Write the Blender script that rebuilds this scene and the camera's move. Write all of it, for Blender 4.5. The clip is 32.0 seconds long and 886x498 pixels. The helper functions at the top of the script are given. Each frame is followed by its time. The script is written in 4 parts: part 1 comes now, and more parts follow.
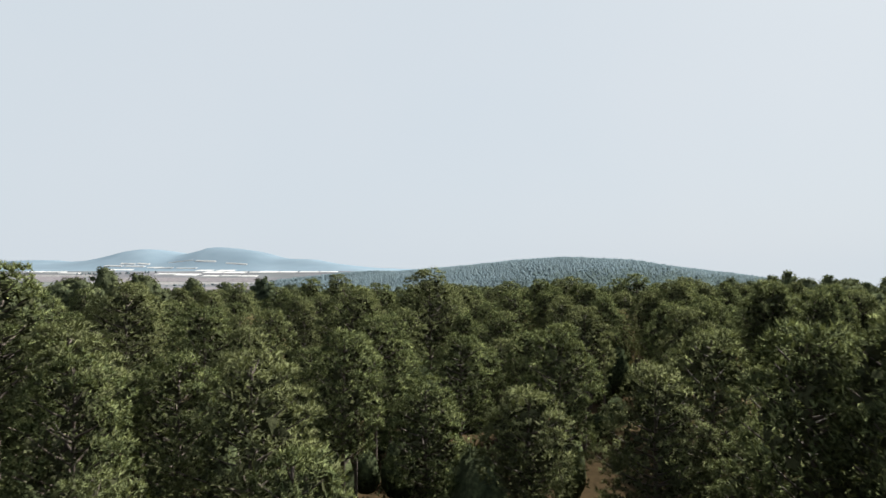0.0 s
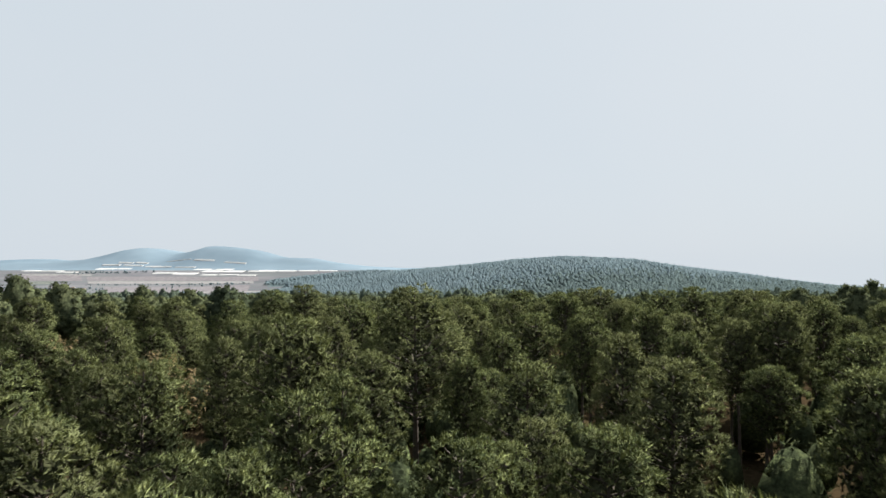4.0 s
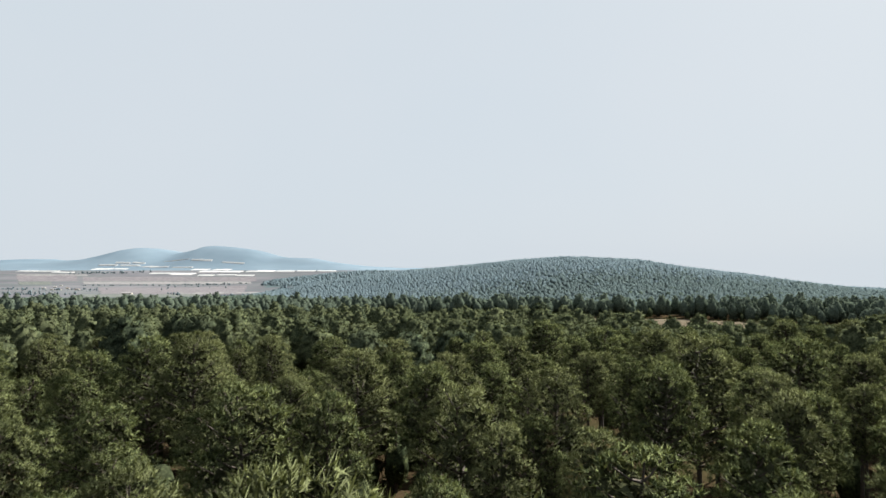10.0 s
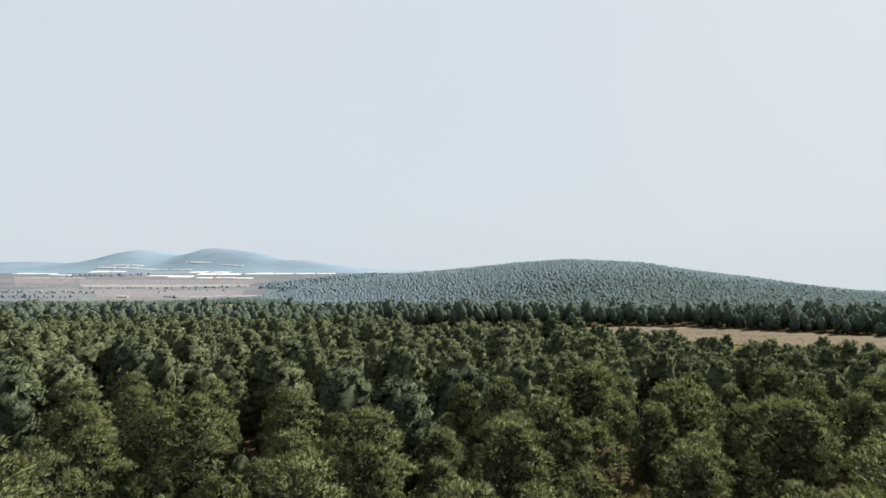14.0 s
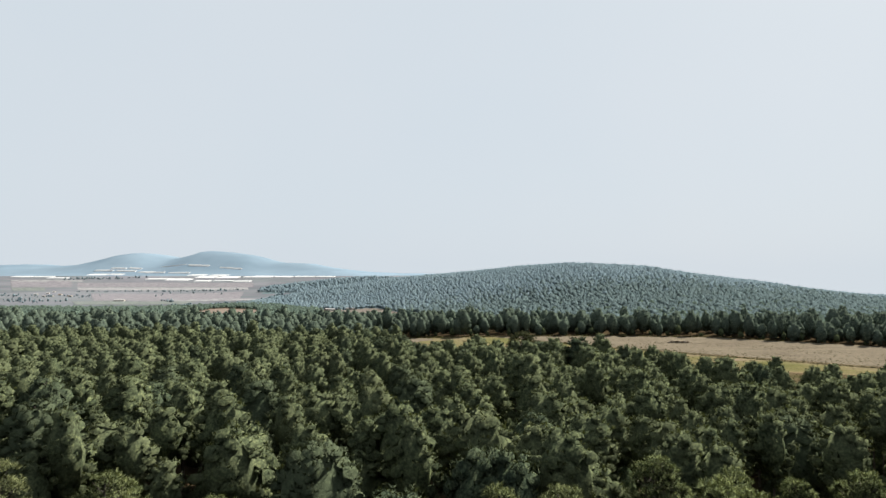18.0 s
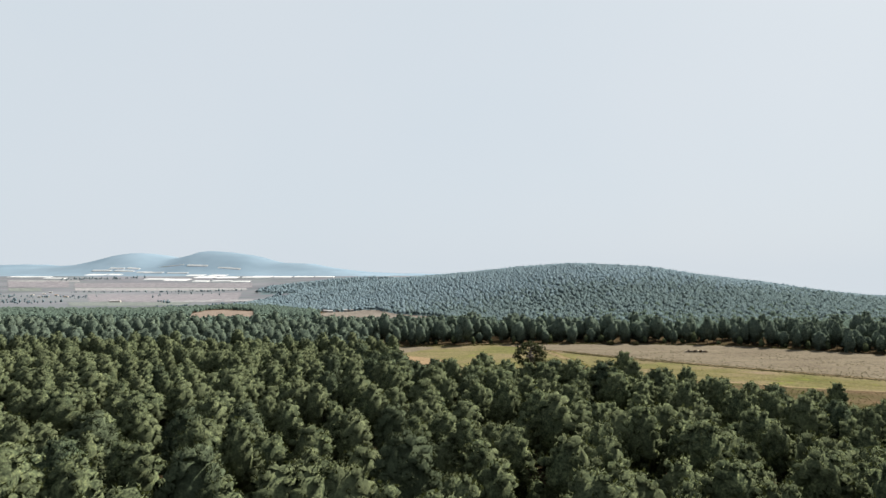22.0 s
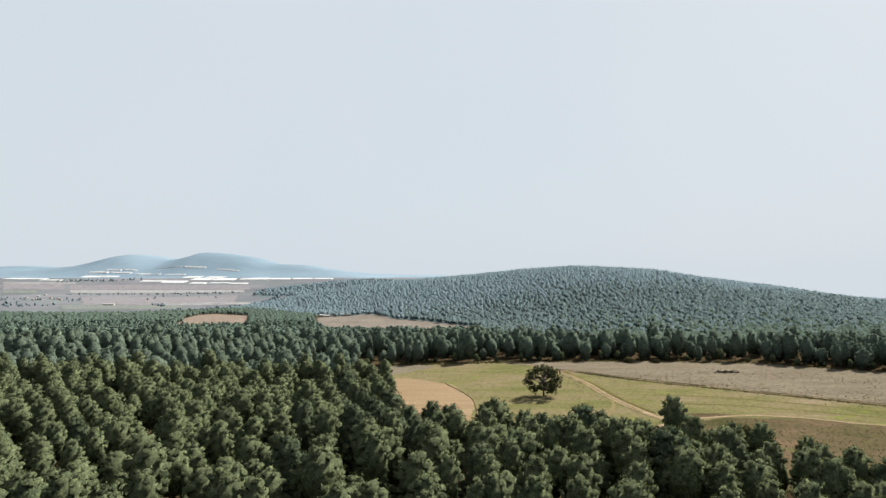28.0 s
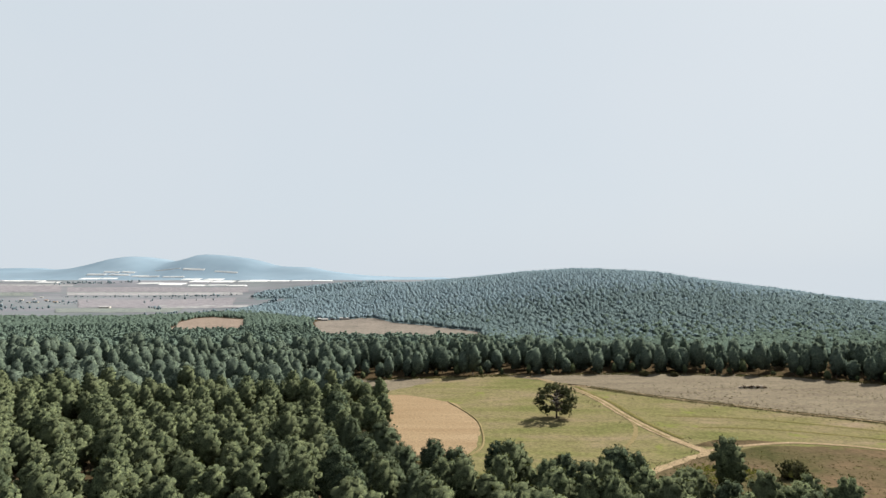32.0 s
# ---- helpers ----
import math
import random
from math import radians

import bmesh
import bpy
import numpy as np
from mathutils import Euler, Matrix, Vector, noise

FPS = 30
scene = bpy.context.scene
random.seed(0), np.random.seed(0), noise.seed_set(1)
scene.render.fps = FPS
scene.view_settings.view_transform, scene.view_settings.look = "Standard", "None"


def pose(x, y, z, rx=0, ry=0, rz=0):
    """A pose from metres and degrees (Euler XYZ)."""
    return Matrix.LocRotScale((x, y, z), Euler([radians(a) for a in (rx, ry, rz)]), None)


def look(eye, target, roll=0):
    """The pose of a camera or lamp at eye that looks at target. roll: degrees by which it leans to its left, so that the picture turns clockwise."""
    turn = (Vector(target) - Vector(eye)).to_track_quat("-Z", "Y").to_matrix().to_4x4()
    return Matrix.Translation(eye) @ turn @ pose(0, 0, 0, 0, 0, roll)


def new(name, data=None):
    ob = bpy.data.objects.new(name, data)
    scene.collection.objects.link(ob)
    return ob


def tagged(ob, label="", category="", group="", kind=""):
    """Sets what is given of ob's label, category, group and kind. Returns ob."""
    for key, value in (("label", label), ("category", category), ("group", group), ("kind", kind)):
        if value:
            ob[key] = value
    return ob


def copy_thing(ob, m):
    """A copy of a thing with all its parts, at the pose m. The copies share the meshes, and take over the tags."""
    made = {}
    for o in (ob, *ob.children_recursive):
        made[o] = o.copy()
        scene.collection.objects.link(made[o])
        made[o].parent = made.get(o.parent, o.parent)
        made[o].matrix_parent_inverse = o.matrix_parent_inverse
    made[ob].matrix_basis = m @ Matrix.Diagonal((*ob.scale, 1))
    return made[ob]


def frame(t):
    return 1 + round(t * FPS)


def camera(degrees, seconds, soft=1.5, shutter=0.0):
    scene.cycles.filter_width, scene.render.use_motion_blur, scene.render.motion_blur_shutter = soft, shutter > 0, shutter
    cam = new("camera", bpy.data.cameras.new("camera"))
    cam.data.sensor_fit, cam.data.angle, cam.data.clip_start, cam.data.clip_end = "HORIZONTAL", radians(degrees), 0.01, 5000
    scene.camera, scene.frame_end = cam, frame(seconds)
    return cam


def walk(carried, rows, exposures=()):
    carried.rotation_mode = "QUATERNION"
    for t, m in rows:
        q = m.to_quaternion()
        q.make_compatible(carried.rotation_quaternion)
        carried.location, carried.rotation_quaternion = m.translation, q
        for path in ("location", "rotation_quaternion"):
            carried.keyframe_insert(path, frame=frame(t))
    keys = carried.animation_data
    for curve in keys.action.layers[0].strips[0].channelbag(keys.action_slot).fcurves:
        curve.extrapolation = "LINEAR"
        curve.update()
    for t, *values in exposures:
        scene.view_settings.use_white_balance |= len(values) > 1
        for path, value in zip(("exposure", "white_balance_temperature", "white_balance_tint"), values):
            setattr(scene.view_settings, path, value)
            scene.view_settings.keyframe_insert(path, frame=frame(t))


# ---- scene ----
cam = camera(70, 32.0, soft=1.5, shutter=0.35)
walk(cam, [
    (0.0, pose(-0.00, 0.00, 40.00, 91.481, 0, 0.0)),
    (1.0, pose(-0.17, 6.52, 40.39, 91.475, 0, 0.0)),
    (2.0, pose(-0.10, 13.00, 40.74, 91.467, 0, 0.0)),
    (3.0, pose(0.23, 19.49, 41.05, 91.440, 0, 0.0)),
    (4.0, pose(0.70, 26.05, 41.42, 91.372, 0, 0.0)),
    (5.0, pose(1.19, 32.64, 41.85, 91.339, 0, 0.0)),
    (6.0, pose(1.62, 39.24, 42.29, 91.322, 0, 0.0)),
    (7.0, pose(1.87, 45.87, 42.79, 91.310, 0, 0.0)),
    (8.0, pose(1.93, 52.48, 43.31, 91.315, 0, 0.0)),
    (9.0, pose(1.85, 59.00, 43.81, 91.325, 0, 0.0)),
    (10.0, pose(1.75, 65.50, 44.30, 91.335, 0, 0.0)),
    (11.0, pose(1.70, 72.05, 44.79, 91.346, 0, 0.0)),
    (12.0, pose(1.69, 78.60, 45.25, 91.379, 0, 0.0)),
    (13.0, pose(1.63, 85.27, 45.69, 91.470, 0, 0.0)),
    (14.0, pose(1.40, 92.06, 46.25, 91.541, 0, 0.0)),
    (15.0, pose(0.99, 98.81, 46.90, 91.599, 0, 0.0)),
    (16.0, pose(0.51, 105.51, 47.57, 91.656, 0, 0.0)),
    (17.0, pose(0.05, 112.19, 48.24, 91.713, 0, 0.0)),
    (18.0, pose(-0.37, 118.85, 48.89, 91.763, 0, 0.0)),
    (19.0, pose(-0.63, 125.50, 49.50, 91.771, 0, 0.0)),
    (20.0, pose(-0.78, 132.16, 50.08, 91.746, 0, 0.0)),
    (21.0, pose(-0.85, 138.87, 50.72, 91.739, 0, 0.0)),
    (22.0, pose(-0.82, 145.58, 51.47, 91.739, 0, 0.0)),
    (23.0, pose(-0.72, 152.19, 52.28, 91.739, 0, 0.0)),
    (24.0, pose(-0.58, 158.75, 53.15, 91.743, 0, 0.0)),
    (25.0, pose(-0.46, 165.37, 54.07, 91.758, 0, 0.0)),
    (26.0, pose(-0.45, 172.05, 54.98, 91.778, 0, 0.0)),
    (27.0, pose(-0.61, 178.73, 55.78, 91.797, 0, 0.0)),
    (28.0, pose(-0.89, 185.42, 56.47, 91.820, 0, 0.0)),
    (29.0, pose(-1.21, 192.11, 57.10, 91.854, 0, 0.0)),
    (30.0, pose(-1.47, 198.77, 57.67, 91.895, 0, 0.0)),
    (31.0, pose(-1.60, 205.40, 58.20, 91.944, 0, 0.0)),
    (32.0, pose(-1.62, 212.00, 58.74, 91.977, 0, 0.0)),
], exposures=((0, 1.8), (32, 1.8)))

# ---- light ----
SUN_EL, SUN_AZ = radians(39), radians(42)      # azimuth: from +y towards +x
world = bpy.data.worlds.new("hazy_sky")
scene.world = world
world.use_nodes = True
wn, wl = world.node_tree.nodes, world.node_tree.links
wn.clear()
sky = wn.new("ShaderNodeTexSky")
sky.sky_type, sky.sun_disc = "NISHITA", False
sky.sun_elevation, sky.sun_rotation = SUN_EL, SUN_AZ
sky.air_density, sky.dust_density, sky.ozone_density = 1.0, 3.0, 1.0
sky_gain = wn.new("ShaderNodeVectorMath")
sky_gain.operation = "SCALE"
sky_gain.inputs["Scale"].default_value = 0.025
wl.new(sky.outputs[0], sky_gain.inputs[0])
tc = wn.new("ShaderNodeTexCoord")
veil_noise = wn.new("ShaderNodeTexNoise")
veil_noise.inputs["Scale"].default_value = 2.2
veil_noise.inputs["Detail"].default_value = 3.0
wl.new(tc.outputs["Generated"], veil_noise.inputs["Vector"])
veil = wn.new("ShaderNodeMix")
veil.data_type = "RGBA"
veil.inputs[6].default_value = (0.186, 0.210, 0.230, 1)
veil.inputs[7].default_value = (0.204, 0.219, 0.234, 1)
wl.new(veil_noise.outputs["Fac"], veil.inputs["Factor"])
haze_mix = wn.new("ShaderNodeMix")
haze_mix.data_type = "RGBA"
haze_mix.inputs["Factor"].default_value = 0.95
wl.new(sky_gain.outputs[0], haze_mix.inputs[6])
wl.new(veil.outputs[2], haze_mix.inputs[7])
bg = wn.new("ShaderNodeBackground")
bg.inputs["Strength"].default_value = 1.0
wl.new(haze_mix.outputs[2], bg.inputs["Color"])
wout = wn.new("ShaderNodeOutputWorld")
wl.new(bg.outputs[0], wout.inputs["Surface"])

sun_data = bpy.data.lights.new("sun", "SUN")
sun_data.energy, sun_data.angle, sun_data.color = 5.0, radians(0.6), (1.0, 0.95, 0.86)
sun = new("sun", sun_data)
sun_dir = Vector((math.sin(SUN_AZ) * math.cos(SUN_EL), math.cos(SUN_AZ) * math.cos(SUN_EL), math.sin(SUN_EL)))
sun.matrix_world = look(sun_dir * 300, (0, 0, 0))


# ---- materials ----
def ramp(nt, fac, stops):
    node = nt.nodes.new("ShaderNodeValToRGB")
    els = node.color_ramp.elements
    while len(els) < len(stops):
        els.new(0.5)
    for e, (p, c) in zip(els, stops):
        e.position, e.color = p, (*c, 1)
    nt.links.new(fac, node.inputs["Fac"])
    return node.outputs["Color"]


def noise_fac(nt, scale, detail=3.0, rough=0.55, stretch=None, world_space=True):
    geo = nt.nodes.new("ShaderNodeNewGeometry") if world_space else nt.nodes.new("ShaderNodeTexCoord")
    src = geo.outputs["Position"] if world_space else geo.outputs["Object"]
    tex = nt.nodes.new("ShaderNodeTexNoise")
    tex.inputs["Scale"].default_value, tex.inputs["Detail"].default_value = scale, detail
    tex.inputs["Roughness"].default_value = rough
    if stretch:
        mp = nt.nodes.new("ShaderNodeMapping")
        mp.inputs["Scale"].default_value = stretch[:3]
        mp.inputs["Rotation"].default_value = (0, 0, radians(stretch[3]))
        nt.links.new(src, mp.inputs["Vector"])
        src = mp.outputs["Vector"]
    nt.links.new(src, tex.inputs["Vector"])
    return tex.outputs["Fac"]


def mix_col(nt, fac, a, b, blend="MIX"):
    node = nt.nodes.new("ShaderNodeMix")
    node.data_type, node.blend_type = "RGBA", blend
    for sock, v in ((node.inputs["Factor"], fac), (node.inputs[6], a), (node.inputs[7], b)):
        if isinstance(v, (int, float)):
            sock.default_value = v
        elif isinstance(v, tuple):
            sock.default_value = (*v, 1)
        else:
            nt.links.new(v, sock)
    return node.outputs[2]


def base_material(name):
    m = bpy.data.materials.new(name)
    m.use_nodes = True
    return m, m.node_tree, m.node_tree.nodes["Principled BSDF"]


def foliage(name, dark, light, tint, trans=0.3, joined=False, patch=0.12, grain=1.0, fine=3.5):
    """Leaves or needles: diffuse with light passing through them; varies from tree to tree and from tuft to tuft, with
    gap shade painted in.
    """
    m, nt, p = base_material(name)
    if joined:
        rnd = nt.nodes.new("ShaderNodeNewGeometry").outputs["Random Per Island"]
        tree = noise_fac(nt, patch, 1.0)
    else:
        rnd = nt.nodes.new("ShaderNodeNewGeometry").outputs["Random Per Island"]
        tree = nt.nodes.new("ShaderNodeObjectInfo").outputs["Random"]
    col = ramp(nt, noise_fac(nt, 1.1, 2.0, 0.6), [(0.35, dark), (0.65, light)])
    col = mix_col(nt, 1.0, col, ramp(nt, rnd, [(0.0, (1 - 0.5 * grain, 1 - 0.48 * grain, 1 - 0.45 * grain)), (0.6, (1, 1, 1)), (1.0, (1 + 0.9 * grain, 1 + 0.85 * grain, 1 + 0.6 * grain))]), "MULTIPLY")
    # Fine noise paints shaded gaps between needles and lit tips into the colour.
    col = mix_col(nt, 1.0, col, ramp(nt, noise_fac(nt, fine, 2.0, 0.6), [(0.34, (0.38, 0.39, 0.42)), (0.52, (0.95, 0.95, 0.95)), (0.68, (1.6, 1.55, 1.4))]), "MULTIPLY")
    tf = ramp(nt, tree, [(0.35, (0, 0, 0)), (0.75, (1, 1, 1))])
    col = mix_col(nt, tf, col, mix_col(nt, 0.55, col, tint))
    p.inputs["Roughness"].default_value = 0.8
    p.inputs["Specular IOR Level"].default_value = 0.0
    nt.links.new(col, p.inputs["Base Color"])
    relief = nt.nodes.new("ShaderNodeBump")
    relief.inputs["Strength"].default_value, relief.inputs["Distance"].default_value = 0.7, 0.2
    nt.links.new(noise_fac(nt, 5.0, 3.0, 0.7), relief.inputs["Height"])
    nt.links.new(relief.outputs[0], p.inputs["Normal"])
    tr = nt.nodes.new("ShaderNodeBsdfTranslucent")
    nt.links.new(mix_col(nt, 0.35, col, (0.16, 0.19, 0.03)), tr.inputs["Color"])
    mx = nt.nodes.new("ShaderNodeMixShader")
    mx.inputs["Fac"].default_value = trans
    nt.links.new(p.outputs[0], mx.inputs[1])
    nt.links.new(tr.outputs[0], mx.inputs[2])
    nt.links.new(mx.outputs[0], nt.nodes["Material Output"].inputs["Surface"])
    return m


def soil(name, stops, s1, s2, rough=0.9, stretch=None, bump=0.3, spots=None):
    """Ground cover: two scales of colour, fine relief."""
    m, nt, p = base_material(name)
    big = ramp(nt, noise_fac(nt, s1, 4.0, 0.6, stretch), stops)
    small = noise_fac(nt, s2, 5.0, 0.7)
    shade = ramp(nt, small, [(0.3, (0.55, 0.55, 0.55)), (0.7, (1.25, 1.2, 1.15))])
    col = mix_col(nt, 1.0, big, shade, "MULTIPLY")
    if spots:
        sp = ramp(nt, noise_fac(nt, spots[0], 3.0, 0.65), [(spots[1], (0, 0, 0)), (spots[1] + 0.08, (1, 1, 1))])
        col = mix_col(nt, sp, col, spots[2])
    nt.links.new(col, p.inputs["Base Color"])
    p.inputs["Roughness"].default_value = rough
    p.inputs["Specular IOR Level"].default_value = 0.0
    b = nt.nodes.new("ShaderNodeBump")
    b.inputs["Strength"].default_value, b.inputs["Distance"].default_value = bump, 0.25
    nt.links.new(small, b.inputs["Height"])
    nt.links.new(b.outputs[0], p.inputs["Normal"])
    return m


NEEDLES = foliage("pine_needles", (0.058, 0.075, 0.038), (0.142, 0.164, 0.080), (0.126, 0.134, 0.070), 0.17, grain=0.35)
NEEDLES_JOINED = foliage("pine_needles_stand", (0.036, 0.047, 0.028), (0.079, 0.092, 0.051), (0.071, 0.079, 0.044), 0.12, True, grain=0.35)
# Valley, slope and hill needles turn paler and bluer with distance: painted haze.
NEEDLES_FAR_HAZE = foliage("pine_needles_valley_haze", (0.042, 0.060, 0.050), (0.065, 0.087, 0.071), (0.054, 0.074, 0.064), 0.08, True, 0.03, grain=0.35, fine=1.2)
NEEDLES_SLOPE_HAZE = foliage("pine_needles_slope_haze", (0.062, 0.086, 0.090), (0.086, 0.114, 0.116), (0.072, 0.100, 0.106), 0.06, True, 0.025, grain=0.25, fine=0.9)
NEEDLES_HILL_HAZE = foliage("pine_needles_hillside_haze", (0.086, 0.118, 0.136), (0.110, 0.146, 0.165), (0.092, 0.130, 0.154), 0.05, True, 0.02, grain=0.15, fine=0.8)
UNDERGROWTH = foliage("undergrowth_leaves", (0.028, 0.038, 0.021), (0.054, 0.066, 0.036), (0.048, 0.055, 0.031), 0.12, True)
# Belt needles bluer than the near pines, haze put into the colour.
NEEDLES_BELT_HAZE = foliage("pine_needles_belt_haze", (0.037, 0.051, 0.041), (0.070, 0.088, 0.066), (0.060, 0.076, 0.062), 0.08, True, 0.06, grain=0.4, fine=2.0)
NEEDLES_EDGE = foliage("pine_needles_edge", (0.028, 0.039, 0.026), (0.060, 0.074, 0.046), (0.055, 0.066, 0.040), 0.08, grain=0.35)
OAK_LEAVES = foliage("oak_leaves", (0.020, 0.026, 0.014), (0.045, 0.050, 0.026), (0.042, 0.044, 0.024), 0.08)
DRY_LEAVES = foliage("dry_leaves", (0.090, 0.075, 0.045), (0.170, 0.135, 0.085), (0.150, 0.110, 0.065), 0.25)
SHRUB_LEAVES = foliage("shrub_leaves", (0.030, 0.032, 0.016), (0.055, 0.055, 0.028), (0.062, 0.052, 0.030), 0.1)

m, nt, p = base_material("pine_bark")
BARK = m
bk = noise_fac(nt, 3.0, 5.0, 0.7, (1, 1, 0.25, 0), False)
nt.links.new(ramp(nt, bk, [(0.3, (0.022, 0.017, 0.013)), (0.7, (0.070, 0.052, 0.040))]), p.inputs["Base Color"])
p.inputs["Roughness"].default_value = 0.9
bb = nt.nodes.new("ShaderNodeBump")
bb.inputs["Strength"].default_value = 0.6
nt.links.new(bk, bb.inputs["Height"])
nt.links.new(bb.outputs[0], p.inputs["Normal"])

# Twig colour kept dark to stand in for shade inside the crowns.
TWIG_SHADE = soil("inner_twig_shade", [(0.3, (0.024, 0.028, 0.016)), (0.7, (0.062, 0.068, 0.038))], 0.8, 5.0)
FOREST_FLOOR = soil("forest_floor", [(0.3, (0.022, 0.017, 0.010)), (0.55, (0.040, 0.030, 0.018)), (0.75, (0.028, 0.029, 0.014))], 0.05, 1.6)
MEADOW = soil("meadow_grass", [(0.30, (0.064, 0.070, 0.027)), (0.45, (0.086, 0.082, 0.039)), (0.58, (0.098, 0.086, 0.049)), (0.72, (0.122, 0.099, 0.070))], 0.045, 0.9,
              stretch=(0.6, 1.5, 1, 12), spots=(0.05, 0.62, (0.080, 0.090, 0.024)))
STUBBLE = soil("dry_stubble", [(0.3, (0.130, 0.095, 0.059)), (0.7, (0.166, 0.128, 0.084))], 0.06, 1.2, stretch=(0.4, 2.2, 1, 20))
DRY_GRASS = soil("dry_grass", [(0.3, (0.080, 0.069, 0.053)), (0.7, (0.111, 0.098, 0.075))], 0.05, 0.9, stretch=(0.5, 2.5, 1, 8))
BROWN_GRASS = soil("brown_rough_grass", [(0.32, (0.032, 0.033, 0.015)), (0.45, (0.050, 0.043, 0.024)), (0.55, (0.059, 0.047, 0.029)), (0.68, (0.077, 0.055, 0.036))], 0.035, 0.8,
                   spots=(0.09, 0.62, (0.052, 0.054, 0.022)))
DIRT = soil("pale_dirt", [(0.3, (0.137, 0.107, 0.068)), (0.7, (0.187, 0.147, 0.100))], 0.2, 2.5)
DARK_FURROW = soil("ditch_weeds", [(0.3, (0.035, 0.028, 0.016)), (0.7, (0.065, 0.050, 0.032))], 0.25, 2.0)
# Farmland greyed and blued: distance haze put into its colour.
HAZED_PLAIN = soil("farmland", [(0.3, (0.075, 0.084, 0.093)), (0.42, (0.103, 0.107, 0.125)), (0.52, (0.087, 0.101, 0.109)), (0.62, (0.112, 0.114, 0.132)), (0.75, (0.085, 0.101, 0.113))], 0.004, 0.0009,
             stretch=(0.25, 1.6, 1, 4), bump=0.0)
# Clay brown, paled in the colour to carry haze.
CLAY = soil("haze_paled_clay_field", [(0.3, (0.112, 0.092, 0.078)), (0.7, (0.138, 0.114, 0.098))], 0.02, 0.15, bump=0.1)
FAR_FIELD = soil("far_field_grass", [(0.3, (0.092, 0.084, 0.076)), (0.7, (0.122, 0.110, 0.098))], 0.02, 0.15, bump=0.1)
MOWN = soil("mown_grass", [(0.3, (0.065, 0.062, 0.023)), (0.7, (0.088, 0.077, 0.034))], 0.1, 1.2)
# Field strips share the plain's painted haze, greyer and bluer than bare soil.
HAZED_FIELD_PINK = soil("hazed_ploughed_strip", [(0.3, (0.122, 0.121, 0.136)), (0.7, (0.138, 0.134, 0.148))], 0.01, 0.05, bump=0.0)
HAZED_FIELD_PALE = soil("hazed_pale_strip", [(0.3, (0.155, 0.160, 0.170)), (0.7, (0.180, 0.183, 0.190))], 0.01, 0.05, bump=0.0)
HAZED_FIELD_GREEN = soil("hazed_crop_strip", [(0.3, (0.096, 0.112, 0.110)), (0.7, (0.112, 0.126, 0.122))], 0.01, 0.05, bump=0.0)
DIRT_FAINT = soil("faint_dirt", [(0.3, (0.098, 0.082, 0.042)), (0.7, (0.125, 0.104, 0.058))], 0.2, 2.5)
# Mountains and scrub get their haze as a pale blue base colour.
HAZED_MOUNTAIN = soil("haze_tinted_mountain", [(0.3, (0.118, 0.168, 0.216)), (0.7, (0.136, 0.184, 0.230))], 0.0012, 0.0004, bump=0.0)
HAZED_SCRUB = soil("haze_tinted_scrub", [(0.3, (0.068, 0.098, 0.108)), (0.7, (0.084, 0.116, 0.128))], 0.01, 0.08, bump=0.0)
WHITE_SHEET = soil("white_plastic_sheet", [(0.3, (0.48, 0.50, 0.52)), (0.7, (0.58, 0.59, 0.60))], 0.05, 0.0004, rough=0.5, bump=0.0)


# ---- terrain ----
# crest line of the wooded hill and skyline of the mountains: x and height
HILL_X = (-760, -605, -485, -383, -246, -144, -42, 109, 222, 363, 548, 655, 789, 928, 1022, 1188, 1700)
HILL_Z = (0, 0, 20, 41, 60, 73, 81, 94, 106, 115, 107, 87, 69, 43, 31, 23, 0)
RIDGE_X = (-4200, -3385, -3144, -3004, -2844, -2623, -2503, -2342, -2222, -2102, -1942, -1821, -1733, -1621, -1461, -1340, -1220, -980, -819, -579, -338, 0)
RIDGE_Z = (60, 65, 77, 79, 65, 77, 105, 150, 164, 150, 121, 146, 178, 174, 154, 129, 93, 85, 53, 25, 13, 9)


def smooth(a, b, v):
    u = np.clip((v - a) / (b - a), 0, 1)
    return u * u * (3 - 2 * u)


def hill_toe(x):
    return np.interp(x, (-570, -253, -100, 45, 300, 1200), (1850, 1590, 1400, 1230, 900, 900))


def hill_crest(x):
    return np.interp(x, (-570, 0, 400, 1200), (2120, 2110, 2010, 1910))


def ground_z(x, y):
    x, y = np.asarray(x, float), np.asarray(y, float)
    z = np.interp(y, (-80, 130, 160, 243, 300, 345, 385, 412, 600, 1050, 1487, 2220, 6000), (21, 20.5, 18.5, 13.0, 9.5, 7.5, 3.5, 1.5, 1.5, -38, -45, -62, -62))
    toe = hill_toe(x)
    crest = hill_crest(x)
    hill = np.interp(x, HILL_X, HILL_Z) * smooth(0, 1, 0.05 + 0.95 * (y - toe) / (crest - toe)) * (1 - smooth(0, 700, y - crest))
    z = z + np.where(y > toe - 60, hill, 0)
    z = z + 0.6 * np.sin(x * 0.031 + 1.3) * np.sin(y * 0.027) * smooth(0, 60, np.abs(y - 470) - 60)
    z = z + 67 * np.exp(-((x + 300) / 470) ** 2 - ((y - 2950) / 300) ** 2)
    z = z - 120 * smooth(700, 2200, x) * smooth(2000, 4300, y)
    ridge = np.interp(x, RIDGE_X, RIDGE_Z) + 62
    apron = np.minimum(72, ridge - 12)
    z = z + (apron * smooth(3150, 4250, y) + (ridge - apron) * smooth(4100, 4750, y)) * np.interp(x, (0, 600), (1, 0))
    return z


def gz(x, y):
    return float(ground_z(x, y))


